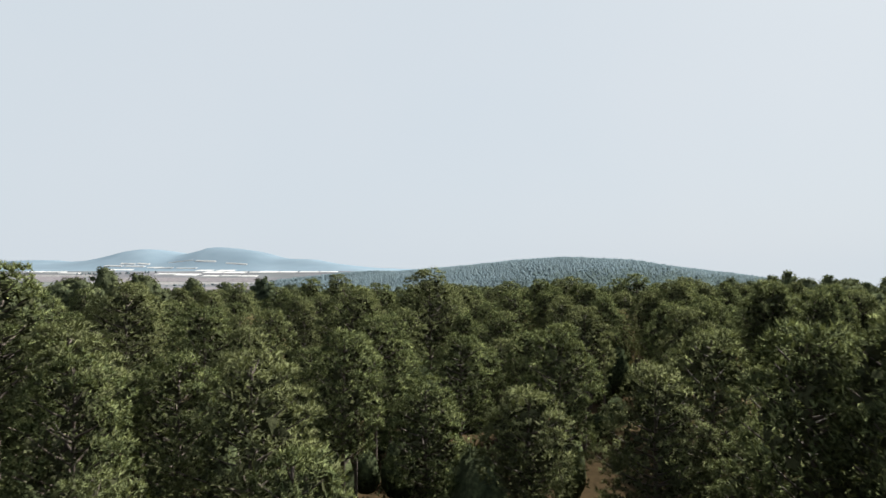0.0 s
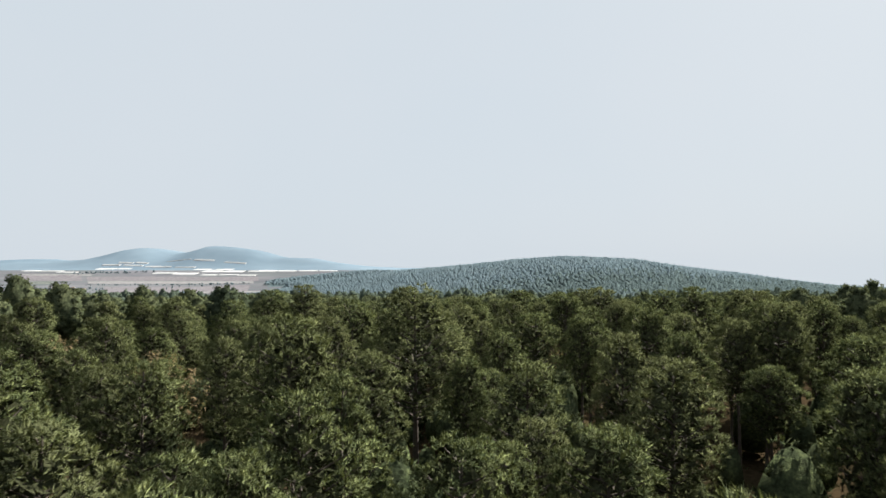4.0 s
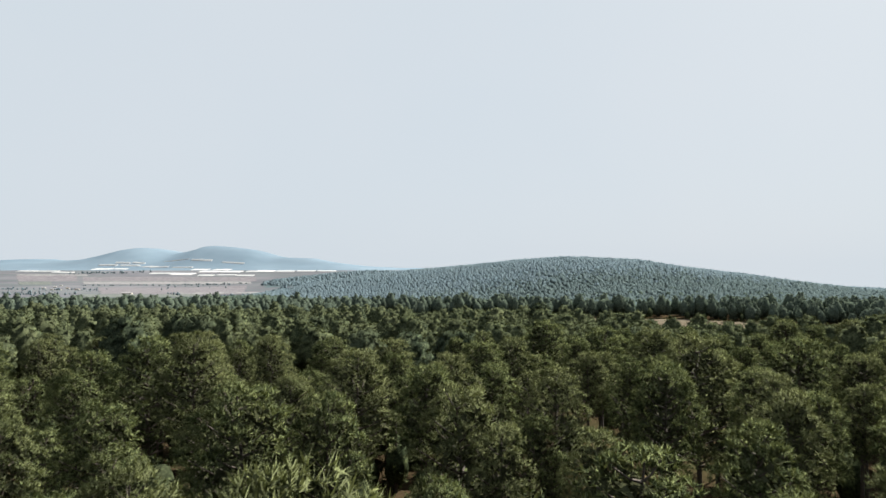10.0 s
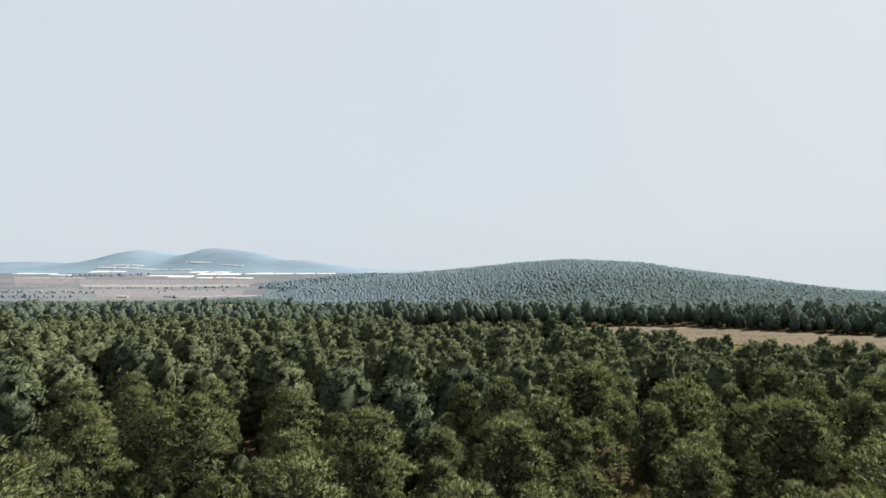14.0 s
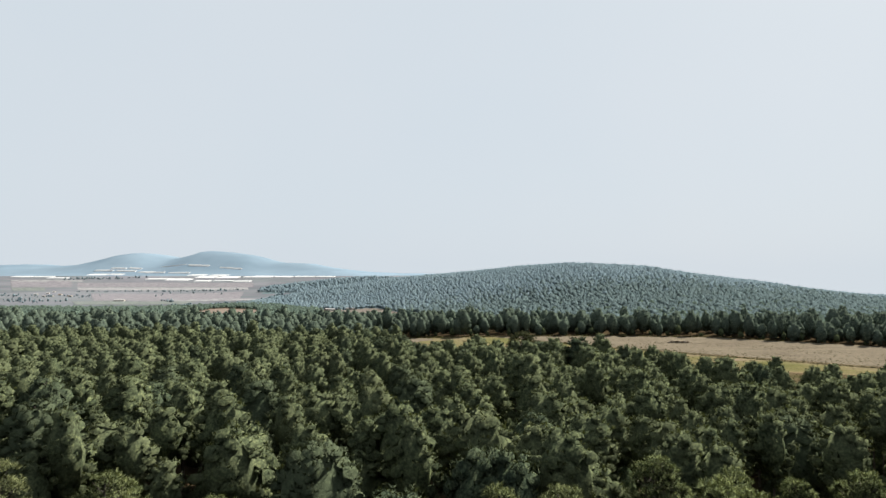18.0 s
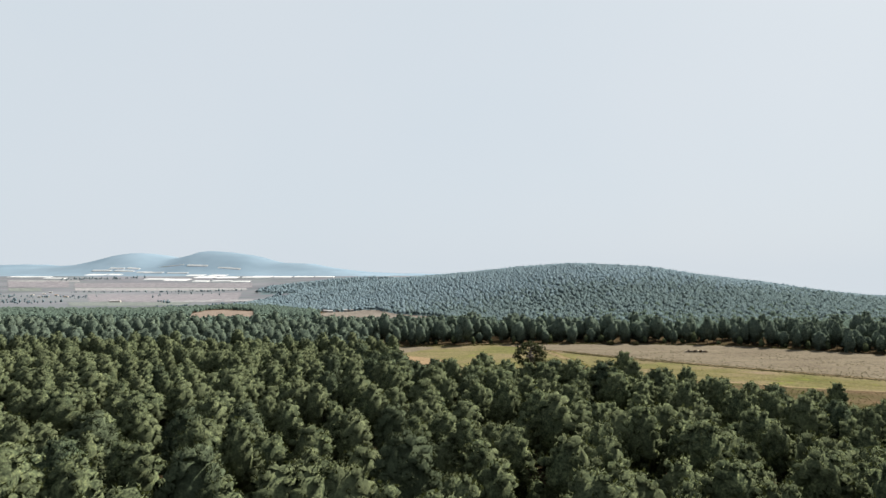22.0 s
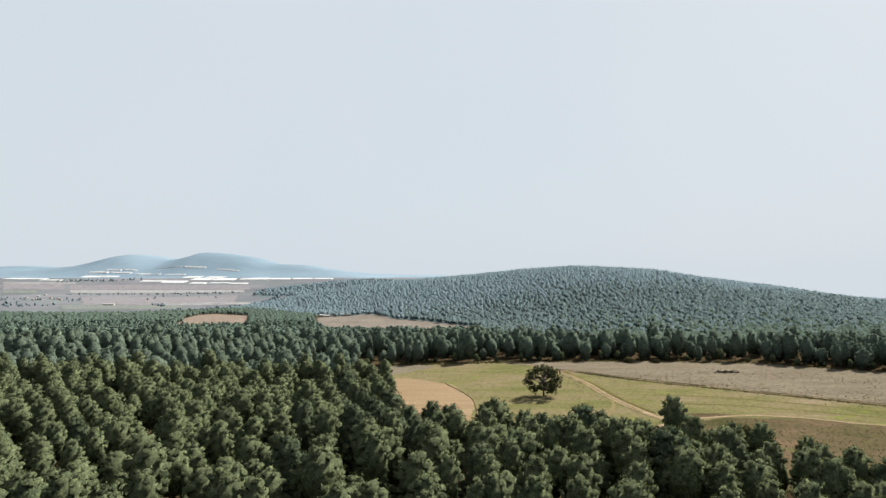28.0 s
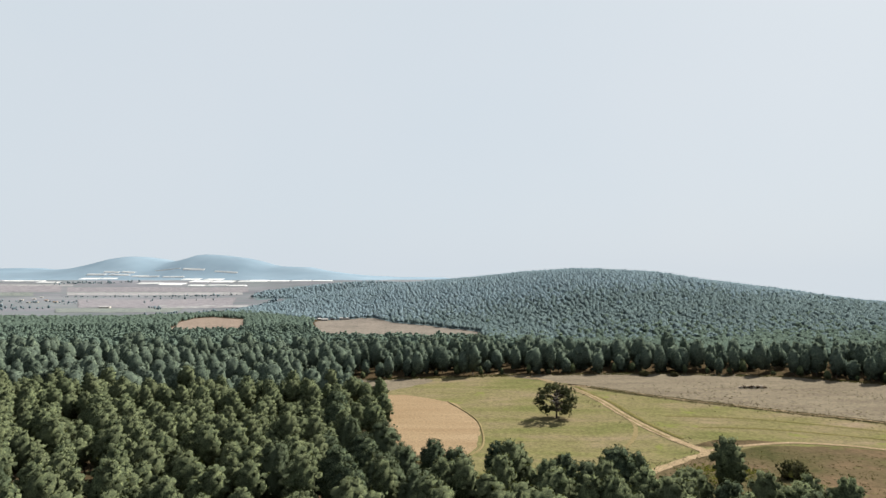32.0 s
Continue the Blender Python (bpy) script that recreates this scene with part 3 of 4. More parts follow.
def dome_pine(rng, H, R, base, tufts, r, spikes, full=0.35, core=0.72, limbs=0, slen=1.9, swid=0.5, lobes=0.1, upward=0.0, sides=6, thick=1.0, loose=0.15, rings=(0.0, 0.25, 0.5, 0.75, 0.92, 1.0)):
    """A pine with a close egg-shaped crown: an uneven inner mass set all over with round tufts of needles; the foot at the origin."""
    lean = rng.normal(0, 0.3, 2)
    zs = np.linspace(0, H * 0.96, 8)
    bend = np.stack([lean[0] * (zs / H) ** 2, lean[1] * (zs / H) ** 2, zs], -1)
    stem = [tube(bend, thick * 0.24 * (H / 17) * (1 - 0.93 * zs / H) + 0.015, 7)]
    ph = rng.uniform(0, 6.28, 3)

    def shell(u, a):
        q = 1 + lobes * np.sin(3 * a + ph[0] + 5 * u) + 0.8 * lobes * np.sin(5 * a + ph[1] - 8 * u) + 0.6 * lobes * np.sin(17 * u + 2 * a + ph[2])
        rr = crown_radius(u, R, full)
        return rr * q, (crown_radius(u + 0.02, R, full) - crown_radius(u - 0.02, R, full)) / (0.04 * (H - base))

    def place(u, a, k):
        rr, dr = shell(u, a)
        f = ((base + (H - base) * u) / H) ** 2
        p = np.stack([rr * k * np.cos(a) + lean[0] * f, rr * k * np.sin(a) + lean[1] * f, base + (H - base) * (u if np.ndim(k) else u * (0.66 + 0.26 * k))], -1)
        return p, unit(np.stack([np.cos(a), np.sin(a), np.clip(-dr, -0.6, 6)], -1))

    ur = np.array(rings)
    A, U = np.meshgrid(np.linspace(0, 6.283, sides + 1), ur)
    A = A + U * 1.5
    P, N = place(U, A, core)
    P = P * (1 + np.array([1, 1, 0]) * rng.uniform(-0.08, 0.08, U.shape)[..., None])
    P[:, -1], N[:, -1] = P[:, 0], N[:, 0]
    q = lambda V: np.concatenate([np.stack([V[:-1, :-1], V[:-1, 1:], V[1:, 1:]], 2).reshape(-1, 3, 3), np.stack([V[:-1, :-1], V[1:, 1:], V[1:, :-1]], 2).reshape(-1, 3, 3)])
    tri, nrm = ([q(P)], [q(N)]) if core else ([], [])
    if tufts:
        gu = np.linspace(0, 1, 200)
        slope = np.gradient(crown_radius(gu, R, full), gu) / (H - base)
        w = np.cumsum((crown_radius(gu, R, full) + 0.05 * R) * np.sqrt(1 + np.minimum(slope ** 2, 30)))
        u = np.interp((np.arange(tufts) + rng.uniform(0, 1, tufts)) / tufts, w / w[-1], gu)
        a = np.arange(tufts) * 2.39996 + rng.normal(0, 0.35, tufts)
        c, out = place(u, a, 1.04 - loose * rng.uniform(0, 1, tufts) - 0.4 * r / R)
        size = r * rng.uniform(0.7, 1.3, tufts) * np.where(u > 0.85, 0.85, 1.0)
        if limbs:
            for i in rng.choice(tufts, limbs, False):
                z0 = max(base * 0.85, c[i, 2] - 0.35 * np.hypot(c[i, 0], c[i, 1]) - 0.3)
                p0 = np.array([lean[0] * (z0 / H) ** 2, lean[1] * (z0 / H) ** 2, z0])
                stem.append(tube([p0, (p0 + c[i]) / 2 - np.array([0, 0, 0.1]), c[i]], [thick * (0.05 + 0.012 * R), thick * 0.045, 0.015], 4))
        lift = unit(out + np.array([0, 0, 0.28]))
        _, x, y = rot_to(lift)
        g = (np.arange(4) * 1.5708)[None, :, None] + rng.uniform(0, 1.57, (tufts, 1, 1))
        d = x[:, None, :] * np.cos(g) + y[:, None, :] * np.sin(g)
        ring = c[:, None, :] + (d * rng.uniform(0.8, 1.2, (tufts, 4, 1)) - lift[:, None, :] * 0.45) * size[:, None, None]
        tip = np.repeat((c + lift * (size * rng.uniform(0.5, 0.9, tufts))[:, None])[:, None, :], 4, 1)
        t1 = np.stack([ring, np.roll(ring, -1, 1), tip], 2).reshape(-1, 3, 3)
        nd = unit(d + lift[:, None, :] * 0.35)
        n1 = np.stack([nd, np.roll(nd, -1, 1), np.repeat(lift[:, None, :], 4, 1)], 2).reshape(-1, 3, 3)
        tri.append(t1)
        nrm.append(n1)
        if spikes:
            d = unit(rng.normal(0, 0.8, (tufts, spikes, 3)) + lift[:, None, :] * 1.1)
            d, x, y = rot_to(d)
            t = rng.uniform(0, 6.28, (tufts, spikes, 1))
            side = (x * np.cos(t) + y * np.sin(t))
            face = np.cross(side, d)
            side = np.where((face * lift[:, None, :]).sum(-1, keepdims=True) < 0, -side, side) * swid * 0.5 * size[:, None, None]
            b0 = c[:, None, :] + d * 0.35 * size[:, None, None]
            tip = c[:, None, :] + d * (slen * size[:, None, None] * rng.uniform(0.7, 1.1, (tufts, spikes, 1)))
            tri.append(np.stack([b0 + side, b0 - side, tip], 2).reshape(-1, 3, 3))
            nn = unit(d * 0.6 + lift[:, None, :] * 0.6)
            nrm.append(np.repeat(nn.reshape(-1, 1, 3), 3, 1))
    nrm = unit(np.concatenate(nrm) * (1 - upward) + np.array([0, 0, 1.0]) * upward)
    return stem, (np.concatenate(tri), nrm)


def needle_pine(rng, H, R, base, boughs, tufts, needles, nlen, nwid, full=0.35, bough=0.30, fill=0.55, limbs=True, thick=1.0, spread=0.75, flat=0.7, sides=7, whole=0.55, twigs=False, uneven=0.2, dome=0.0):
    """A pine whose limbs end in lumpy boughs; each bough is set with brushes of thin needles, with dark gaps between; the foot at the origin."""
    lean = rng.normal(0, 0.3, 2)
    zs = np.linspace(0, H * 0.96, 8)
    bend = np.stack([lean[0] * (zs / H) ** 2, lean[1] * (zs / H) ** 2, zs], -1)
    stem = [tube(bend, thick * 0.24 * (H / 17) * (1 - 0.93 * zs / H) + 0.015, sides)]
    gu = np.linspace(0, 1, 200)
    slope = np.gradient(crown_radius(gu, R, full), gu) / (H - base)
    w = np.cumsum((crown_radius(gu, R, full) + 0.08 * R) * np.sqrt(1 + np.minimum(slope ** 2, 30)))
    n = boughs
    u = np.append(np.interp((np.arange(n - 1) + rng.uniform(0.1, 0.9, n - 1)) / (n - 1), w / w[-1], gu), 0.97)
    a = np.arange(n) * 2.39996 + rng.normal(0, 0.35, n)
    br = R * bough * rng.uniform(0.7, 1.3, n)
    br[-1] = R * bough * 0.8
    rad = np.maximum(crown_radius(u, R, full) * rng.uniform(1 - uneven, 1 + 0.5 * uneven, n) - br * 0.7, 0.05)
    zc = base + (H - base) * u - br * 0.5
    f = (zc / H) ** 2
    bc = np.stack([rad * np.cos(a) + lean[0] * f, rad * np.sin(a) + lean[1] * f, zc], -1)
    bo = unit(np.stack([np.cos(a), np.sin(a), np.clip((u - 0.3) * 2.2, -0.2, 2.0)], -1))
    if limbs:
        for c, b in zip(bc[:-1], br):
            z0 = max(base * 0.85, c[2] - 0.45 * np.hypot(c[0], c[1]) - 0.3)
            p0 = np.array([lean[0] * (z0 / H) ** 2, lean[1] * (z0 / H) ** 2, z0])
            stem.append(tube([p0, (p0 + c) / 2 - np.array([0, 0, 0.15]), c + unit(c - p0) * b * 0.3], [thick * (0.05 + 0.012 * R), thick * 0.05, 0.02], 4))
    tri, nrm = lumps(rng, bc - np.array([0, 0, 1.0]) * (br * 0.1)[:, None], bo, br, fill) if fill else (np.zeros((0, 3, 3)), np.zeros((0, 3, 3)))
    if dome:
        U, A = np.meshgrid(np.array((0.02, 0.25, 0.55, 0.8, 0.95, 1.03)), np.linspace(0, 6.283, 8), indexing="ij")
        rr = crown_radius(U, R, full) * dome * rng.uniform(0.9, 1.1, U.shape)
        rr[:, -1] = rr[:, 0]
        Z = base + (H - base) * U * (0.75 + 0.22 * dome)
        V = np.stack([rr * np.cos(A) + lean[0] * (Z / H) ** 2, rr * np.sin(A) + lean[1] * (Z / H) ** 2, Z], -1)
        shell = np.concatenate([np.stack([V[:-1, :-1], V[:-1, 1:], V[1:, 1:]], 2).reshape(-1, 3, 3), np.stack([V[:-1, :-1], V[1:, 1:], V[1:, :-1]], 2).reshape(-1, 3, 3)])
        tri, nrm = np.concatenate([tri, shell]), np.concatenate([nrm, unit(shell - np.array([0, 0, base + (H - base) * 0.4]))])
    m = n * tufts
    k = np.repeat(np.arange(n), tufts)
    d = unit(rng.normal(0, 1, (m, 3)) + bo[k] * 0.55 + np.array([0, 0, 0.5]))
    tc = bc[k] + d * (br[k] * rng.uniform(0.62, 1.12, m))[:, None] * np.array([1, 1, flat])
    lift = unit(d * 0.75 + bo[k] * 0.35 + np.array([0, 0, 0.35]))
    nd, x, y = rot_to(rng.normal(0, spread, (m, needles, 3)) + lift[:, None, :])
    t = rng.uniform(0, 6.28, (m, needles, 1))
    side = (x * np.cos(t) + y * np.sin(t)) * nwid * 0.5 * rng.uniform(0.8, 1.25, (m, 1, 1))
    ln = nlen * rng.uniform(0.6, 1.15, (m, needles, 1))
    b0 = tc[:, None, :] + nd * ln * 0.05
    t2 = np.stack([b0 + side, b0 - side, tc[:, None, :] + nd * ln], 2).reshape(-1, 3, 3)
    n2 = np.repeat(unit(nd * 0.55 + lift[:, None, :] * 0.75).reshape(-1, 1, 3), 3, 1)
    if twigs:                                        # short dead twigs and old needles round the stem, dark as stand-in for the crown's inner shade
        k = 640
        u, a, q = rng.uniform(0.02, 0.93, k), rng.uniform(0, 6.283, k), np.sqrt(rng.uniform(0, 1, k)) * 0.62
        c = np.stack([crown_radius(u, R, full) * q * np.cos(a), crown_radius(u, R, full) * q * np.sin(a), base + (H - base) * u * 0.92], -1)
        v = c[:, None, :] + rng.normal(0, 0.22, (k, 3, 3))
        core = v.reshape(-1, 3), np.arange(k * 3).reshape(-1, 3)
    tri, nrm = (t2, n2) if twigs else (np.concatenate([tri, t2]), np.concatenate([nrm, n2]))
    half = (H - base) * 0.5
    ell = unit((tri - np.array([0, 0, base + half * 0.8])) / np.array([R, R, half]) / np.array([R, R, half]))
    nrm = unit(nrm * (1 - whole) + ell * whole)
    return (stem, (tri, nrm), core) if twigs else (stem, (tri, nrm))


def tree_thing(name, rng, label, category, leaf, group="", bark=None, shape=pine_shape, **kw):
    stem, (tri, nrm), *core = shape(rng, **kw)
    root = tagged(new(name), label, category, group)
    mesh_ob("trunk", *joined(stem), bark or BARK, root)
    mesh_ob("crown", tri.reshape(-1, 3), np.arange(len(tri) * 3).reshape(-1, 3), leaf, root, normals=nrm)
    if core:
        mesh_ob("inner_crown", *core[0], TWIG_SHADE, root, "dark bare twigs inside the crown")
    return root


def template(rng, shape=dome_pine, **kw):
    """Needles and a four-sided trunk as triangles, for joined stands."""
    stem, (tri, nrm) = shape(rng, **kw)
    H = kw["H"]
    v, q = tube([(0, 0, 0), (0, 0, H * 0.9)], [0.22 * H / 17, 0.05], 4)
    tr = np.concatenate([v[q[:, :3]], v[q[:, [0, 2, 3]]]])
    return tri, nrm, tr


def stand(name, spots, templates, rng, leaf, label, category, trunks=True):
    """Many trees joined into one object: (x, y, scale) for each."""
    blocks, bark, nrms = [], [], []
    pick = rng.integers(0, len(templates), len(spots))
    for k, (tri, nrm, tr) in enumerate(templates):
        sel = spots[pick == k]
        if not len(sel):
            continue
        a = rng.uniform(0, 6.28, len(sel))
        c, s = np.cos(a), np.sin(a)
        z = ground_z(sel[:, 0], sel[:, 1])
        wide = sel[:, 2] * rng.uniform(0.82, 1.18, len(sel))
        for src, dst in ((tri, blocks), (tr, bark)):
            X = (src[None, ..., 0] * c[:, None, None] - src[None, ..., 1] * s[:, None, None]) * wide[:, None, None] + sel[:, 0, None, None]
            Y = (src[None, ..., 0] * s[:, None, None] + src[None, ..., 1] * c[:, None, None]) * wide[:, None, None] + sel[:, 1, None, None]
            Z = src[None, ..., 2] * sel[:, 2, None, None] + z[:, None, None]
            dst.append(np.stack([X, Y, Z], -1).reshape(-1, 3))
        X = nrm[None, ..., 0] * c[:, None, None] - nrm[None, ..., 1] * s[:, None, None]
        Y = nrm[None, ..., 0] * s[:, None, None] + nrm[None, ..., 1] * c[:, None, None]
        nrms.append(np.stack([X, Y, np.broadcast_to(nrm[None, ..., 2], X.shape)], -1).reshape(-1, 3))
    v = np.concatenate(blocks)
    root = tagged(mesh_ob(name, v, np.arange(len(v)).reshape(-1, 3), leaf, normals=np.concatenate(nrms)), label, category, kind="stuff")
    if trunks:
        v = np.concatenate(bark)
        tagged(mesh_ob("trunks", v, np.arange(len(v)).reshape(-1, 3), BARK, root), kind="stuff")
    return root


def scatter_spots(rng, x0, x1, y0, y1, step, jitter=0.42):
    gx, gy = np.meshgrid(np.arange(x0, x1, step), np.arange(y0, y1, step))
    gx = gx + (np.arange(gx.shape[0]) % 2)[:, None] * step / 2
    p = np.stack([gx.ravel(), gy.ravel()], -1)
    return p + rng.uniform(-jitter, jitter, p.shape) * step


def clear_of(p, taken, gap):
    d = np.hypot(p[:, None, 0] - taken[None, :, 0], p[:, None, 1] - taken[None, :, 1])
    return (d > gap).all(1)


def set_tree(src, height, x, y, top, placed, key, turn, wide=1.0):
    s = (top - gz(x, y)) / height
    m = Matrix.Translation((x, y, gz(x, y) - 0.1)) @ pose(0, 0, 0, 0, 0, turn) @ Matrix.Diagonal((s * wide, s * wide, s, 1))
    t = src if key not in placed else copy_thing(src, m)
    t.matrix_basis = m
    placed.add(key)
    return t


rng = np.random.default_rng(7)
PINE_LABEL = "tall green pine with tufted rounded crown in a dense wood"
NEAR = []
for H, R, b, full, limbs in ((17.0, 3.7, 0.40, 0.3, 36), (18.0, 3.2, 0.46, 0.35, 34), (16.0, 3.8, 0.40, 0.2, 36), (17.5, 3.0, 0.60, 0.45, 28), (15.0, 3.3, 0.36, 0.2, 34), (18.5, 3.8, 0.44, 0.35, 38)):
    NEAR.append((H, tree_thing("pine_tree", rng, PINE_LABEL, "pine tree", NEEDLES, "pines of the wood", H=H, R=R, base=H * b,
                 shape=needle_pine, boughs=limbs + 8, tufts=32, needles=9, nlen=0.42, nwid=0.066, full=full, bough=0.29, fill=0.5, twigs=True, spread=0.65)))

# crowns that stand out above the rest: x, y, height of the tip
FIRST_TREES = [(-9.7, 71, 37.9), (6, 66.3, 35.3), (1.4, 52.3, 34.4), (25.3, 124, 37.8), (7.6, 53.1, 34.6), (-23.7, 81, 33.2), (24.6, 91, 33.9), (-36, 83, 35.5),
               (25.5, 74, 33.8), (-10, 104, 37.1), (-1.6, 80, 39.6), (12, 36, 34.5), (4, 31, 34.0), (-9, 30, 36.0), (-5.5, 25, 33.0), (-19.5, 33, 37.0), (-12.5, 23, 32.5),
               (14, 28, 33.0), (-1, 37, 33.5), (17, 40, 36.0), (-28, 40, 40.2), (-30, 60, 38.5), (31.7, 104, 38.6), (36, 95, 37.5), (28.5, 67, 36.8), (-21, 56, 36.5), (14, 63, 36.0), (-16, 52.5, 35), (-11.5, 55, 33)]
SECOND_TREES = [(10, 94, 36.3), (28.2, 98.7, 35.8), (-13.5, 111, 35.9), (0.6, 115, 36.5), (31.3, 134, 35.1), (15, 151, 32.2), (-33, 128, 35.7), (-38, 118, 36.7), (-4.3, 140, 35.5),
                (35, 125, 37.4), (6.2, 136, 35.7), (22.6, 150, 35.9), (16.2, 157, 36.1), (-20.5, 148, 35.0), (-13.7, 156, 33.9), (-20, 121, 38.3), (25.6, 136, 37.1), (-6.3, 125, 36.3), (-26.3, 126, 37.4)]
THIRD_TREES = [(37, 291, 30.5), (53, 306, 26.4), (-50, 227, 30), (-59, 213, 33), (-5.5, 228, 30.7), (-12.4, 179, 32.8), (3.2, 177, 32.8), (77, 295, 24.5), (41, 194, 31.6), (11, 200, 30.8), (-28.4, 216, 32.2),
               (-29, 301, 26.5), (-9.3, 252, 29), (-39.4, 241, 31), (-34, 252, 29), (73.6, 266, 26.8), (-54, 242, 30), (5.5, 295, 26.8), (-3.3, 160, 34.5), (5.8, 176, 32.6), (-45, 189, 34.6), (-45, 159, 37.1)]
EDGE_TREES = [(32.8, 339, 24.0), (-34.5, 336, 26), (-15.3, 363, 23.3), (38.3, 344, 21.5), (0.8, 336, 24.6), (10.8, 349, 22.4), (24.3, 348, 20.0), (26.3, 335, 22.3), (60.4, 331, 19.5), (70.4, 331, 18.4), (-81.6, 326, 24),
              (47.4, 322, 23), (69.5, 309, 22), (83.5, 303, 20.5), (98.6, 292, 20), (109.6, 283, 20.5), (-25.9, 375, 22), (-34, 402, 20), (-37.2, 425, 19), (-18.7, 350, 24), (55.4, 322, 21.0), (-3.7, 350, 22.5), (89.5, 312, 17),
              (-22.7, 338, 24.5), (-12.6, 331, 25), (-9.7, 343, 23), (-27.8, 357, 22.5), (-17.6, 322, 26), (-5.6, 321, 25)]

placed = set()
pick = random.Random(5)
for x, y, top in FIRST_TREES + SECOND_TREES:
    k = pick.randrange(6)
    set_tree(NEAR[k][1], NEAR[k][0], x, y, top, placed, k, pick.uniform(0, 360), 1.15)

taken = np.array([q[:2] for q in FIRST_TREES + SECOND_TREES + THIRD_TREES + EDGE_TREES])
p = scatter_spots(rng, -58, 58, 10, 178, 7.7, 0.48)
p = p[(np.abs(p[:, 0]) < 0.62 * p[:, 1] + 10) & ~((np.abs(p[:, 0]) < 6) & (p[:, 1] < 22))]
p = p[clear_of(p, taken, 5.0)]
for x, y in p:
    k = pick.randrange(6) if x < 12 else pick.choice((3, 3, 3, 1))
    top = gz(x, y) + (rng.triangular(9.5, 14.5, 17) if x < 12 else rng.triangular(13, 16, 18))
    set_tree(NEAR[k][1], NEAR[k][0], x, y, top, placed, k, pick.uniform(0, 360), pick.uniform(0.85, 1.1) if x < 12 else pick.uniform(0.75, 1.0))

EDGE = []
for H, R, b, full in ((17, 4.6, 0.15, 0.42), (18, 4.1, 0.22, 0.5), (16, 5.0, 0.12, 0.4), (17, 4.3, 0.18, 0.45)):
    EDGE.append((H, tree_thing("pine_tree", rng, "large dark-green pine with rounded crown at the meadow's edge", "pine tree", NEEDLES_EDGE, "pines of the wood", H=H, R=R, base=H * b,
                 shape=needle_pine, boughs=72, tufts=16, needles=5, nlen=0.42, nwid=0.13, full=full, bough=0.22, fill=0.85, whole=0.65, uneven=0.12, dome=0.72)))
for x, y, top in EDGE_TREES + THIRD_TREES:
    k = pick.randrange(4)
    set_tree(EDGE[k][1], EDGE[k][0], x, y, top, placed, "edge%d" % k, pick.uniform(0, 360), pick.uniform(0.9, 1.1))

CROWNS = ((16, 3.7, 0.45, 0.34), (17, 3.4, 0.5, 0.38), (15, 3.9, 0.42, 0.34), (17.5, 3.2, 0.46, 0.4), (14.5, 3.6, 0.4, 0.3))
MID = [template(rng, needle_pine, H=H, R=R, base=H * b, boughs=36, tufts=9, needles=3, nlen=0.45, nwid=0.17, full=f, bough=0.26, fill=0.85, limbs=False, whole=0.65, uneven=0.16, dome=0.66) for H, R, b, f in CROWNS]
MID_FAR = [template(rng, needle_pine, H=H, R=R, base=H * b, boughs=34, tufts=5, needles=2, nlen=0.5, nwid=0.26, full=f, bough=0.26, fill=0.9, limbs=False, whole=0.65, uneven=0.12, dome=0.72) for H, R, b, f in CROWNS]
FAR = [template(rng, H=H, R=R, base=H * b, tufts=9, r=1.5, spikes=0, full=f, core=0.88, upward=0.15, sides=5, rings=(0.0, 0.35, 0.7, 0.9, 1.0))
       for H, R, b, f in ((14.5, 4.5, 0.22, 0.4), (15.5, 4.0, 0.25, 0.45), (13, 4.8, 0.2, 0.4))]
HILL = [template(rng, H=H, R=R, base=H * 0.1, tufts=0, r=1.6, spikes=0, full=0.5, core=0.98, sides=5, upward=0.6, lobes=0.12, rings=(0.1, 0.55, 0.88, 1.03))
        for H, R in ((9.5, 4.7), (10.0, 4.3), (8.5, 4.9), (10.5, 4.5))]

p = scatter_spots(rng, -330, 330, 4, 470, 7.5, 0.48)
p = p[(np.abs(p[:, 0]) < 0.74 * p[:, 1] + 14) & ~inside(MEADOW_EDGE, p[:, 0], p[:, 1])]
near_zone = (np.abs(p[:, 0]) < 58) & (p[:, 1] < 178) & (np.abs(p[:, 0]) < 0.62 * p[:, 1] + 10)
behind = (p[:, 1] > 342 - np.maximum(p[:, 0] - 40, 0) * 0.45) & (p[:, 0] > -22)
p = p[~near_zone & ~behind & ~((np.abs(p[:, 0]) < 6) & (p[:, 1] < 22))]
p = p[clear_of(p, taken, 5.2)]
tall = (p[:, 0] > 22) & (p[:, 1] < 215)
grown = np.where((p[:, 1] > 215) & (p[:, 1] < 350), np.interp(p[:, 0], (20, 30, 55, 75, 110), (1.0, 1.04, 1.0, 0.86, 0.80)), 1.0)
for zone, shapes in ((~tall & (p[:, 1] < 245), MID), (~tall & (p[:, 1] >= 245), MID_FAR)):
    stand("pine_wood", np.column_stack([p[zone], grown[zone] * rng.triangular(0.66, 1.0, 1.14, zone.sum())]), shapes, rng, NEEDLES_JOINED, "dense dark-green pine wood with rounded lumpy crowns", "pine wood")
TALL = [template(rng, needle_pine, H=H, R=R, base=H * b, boughs=28, tufts=11, needles=3, nlen=0.45, nwid=0.17, full=f, bough=0.28, fill=0.8, limbs=False, dome=0.62)
        for H, R, b, f in ((17.5, 3.4, 0.56, 0.35), (18.5, 3.0, 0.6, 0.4), (17, 3.7, 0.54, 0.35))]
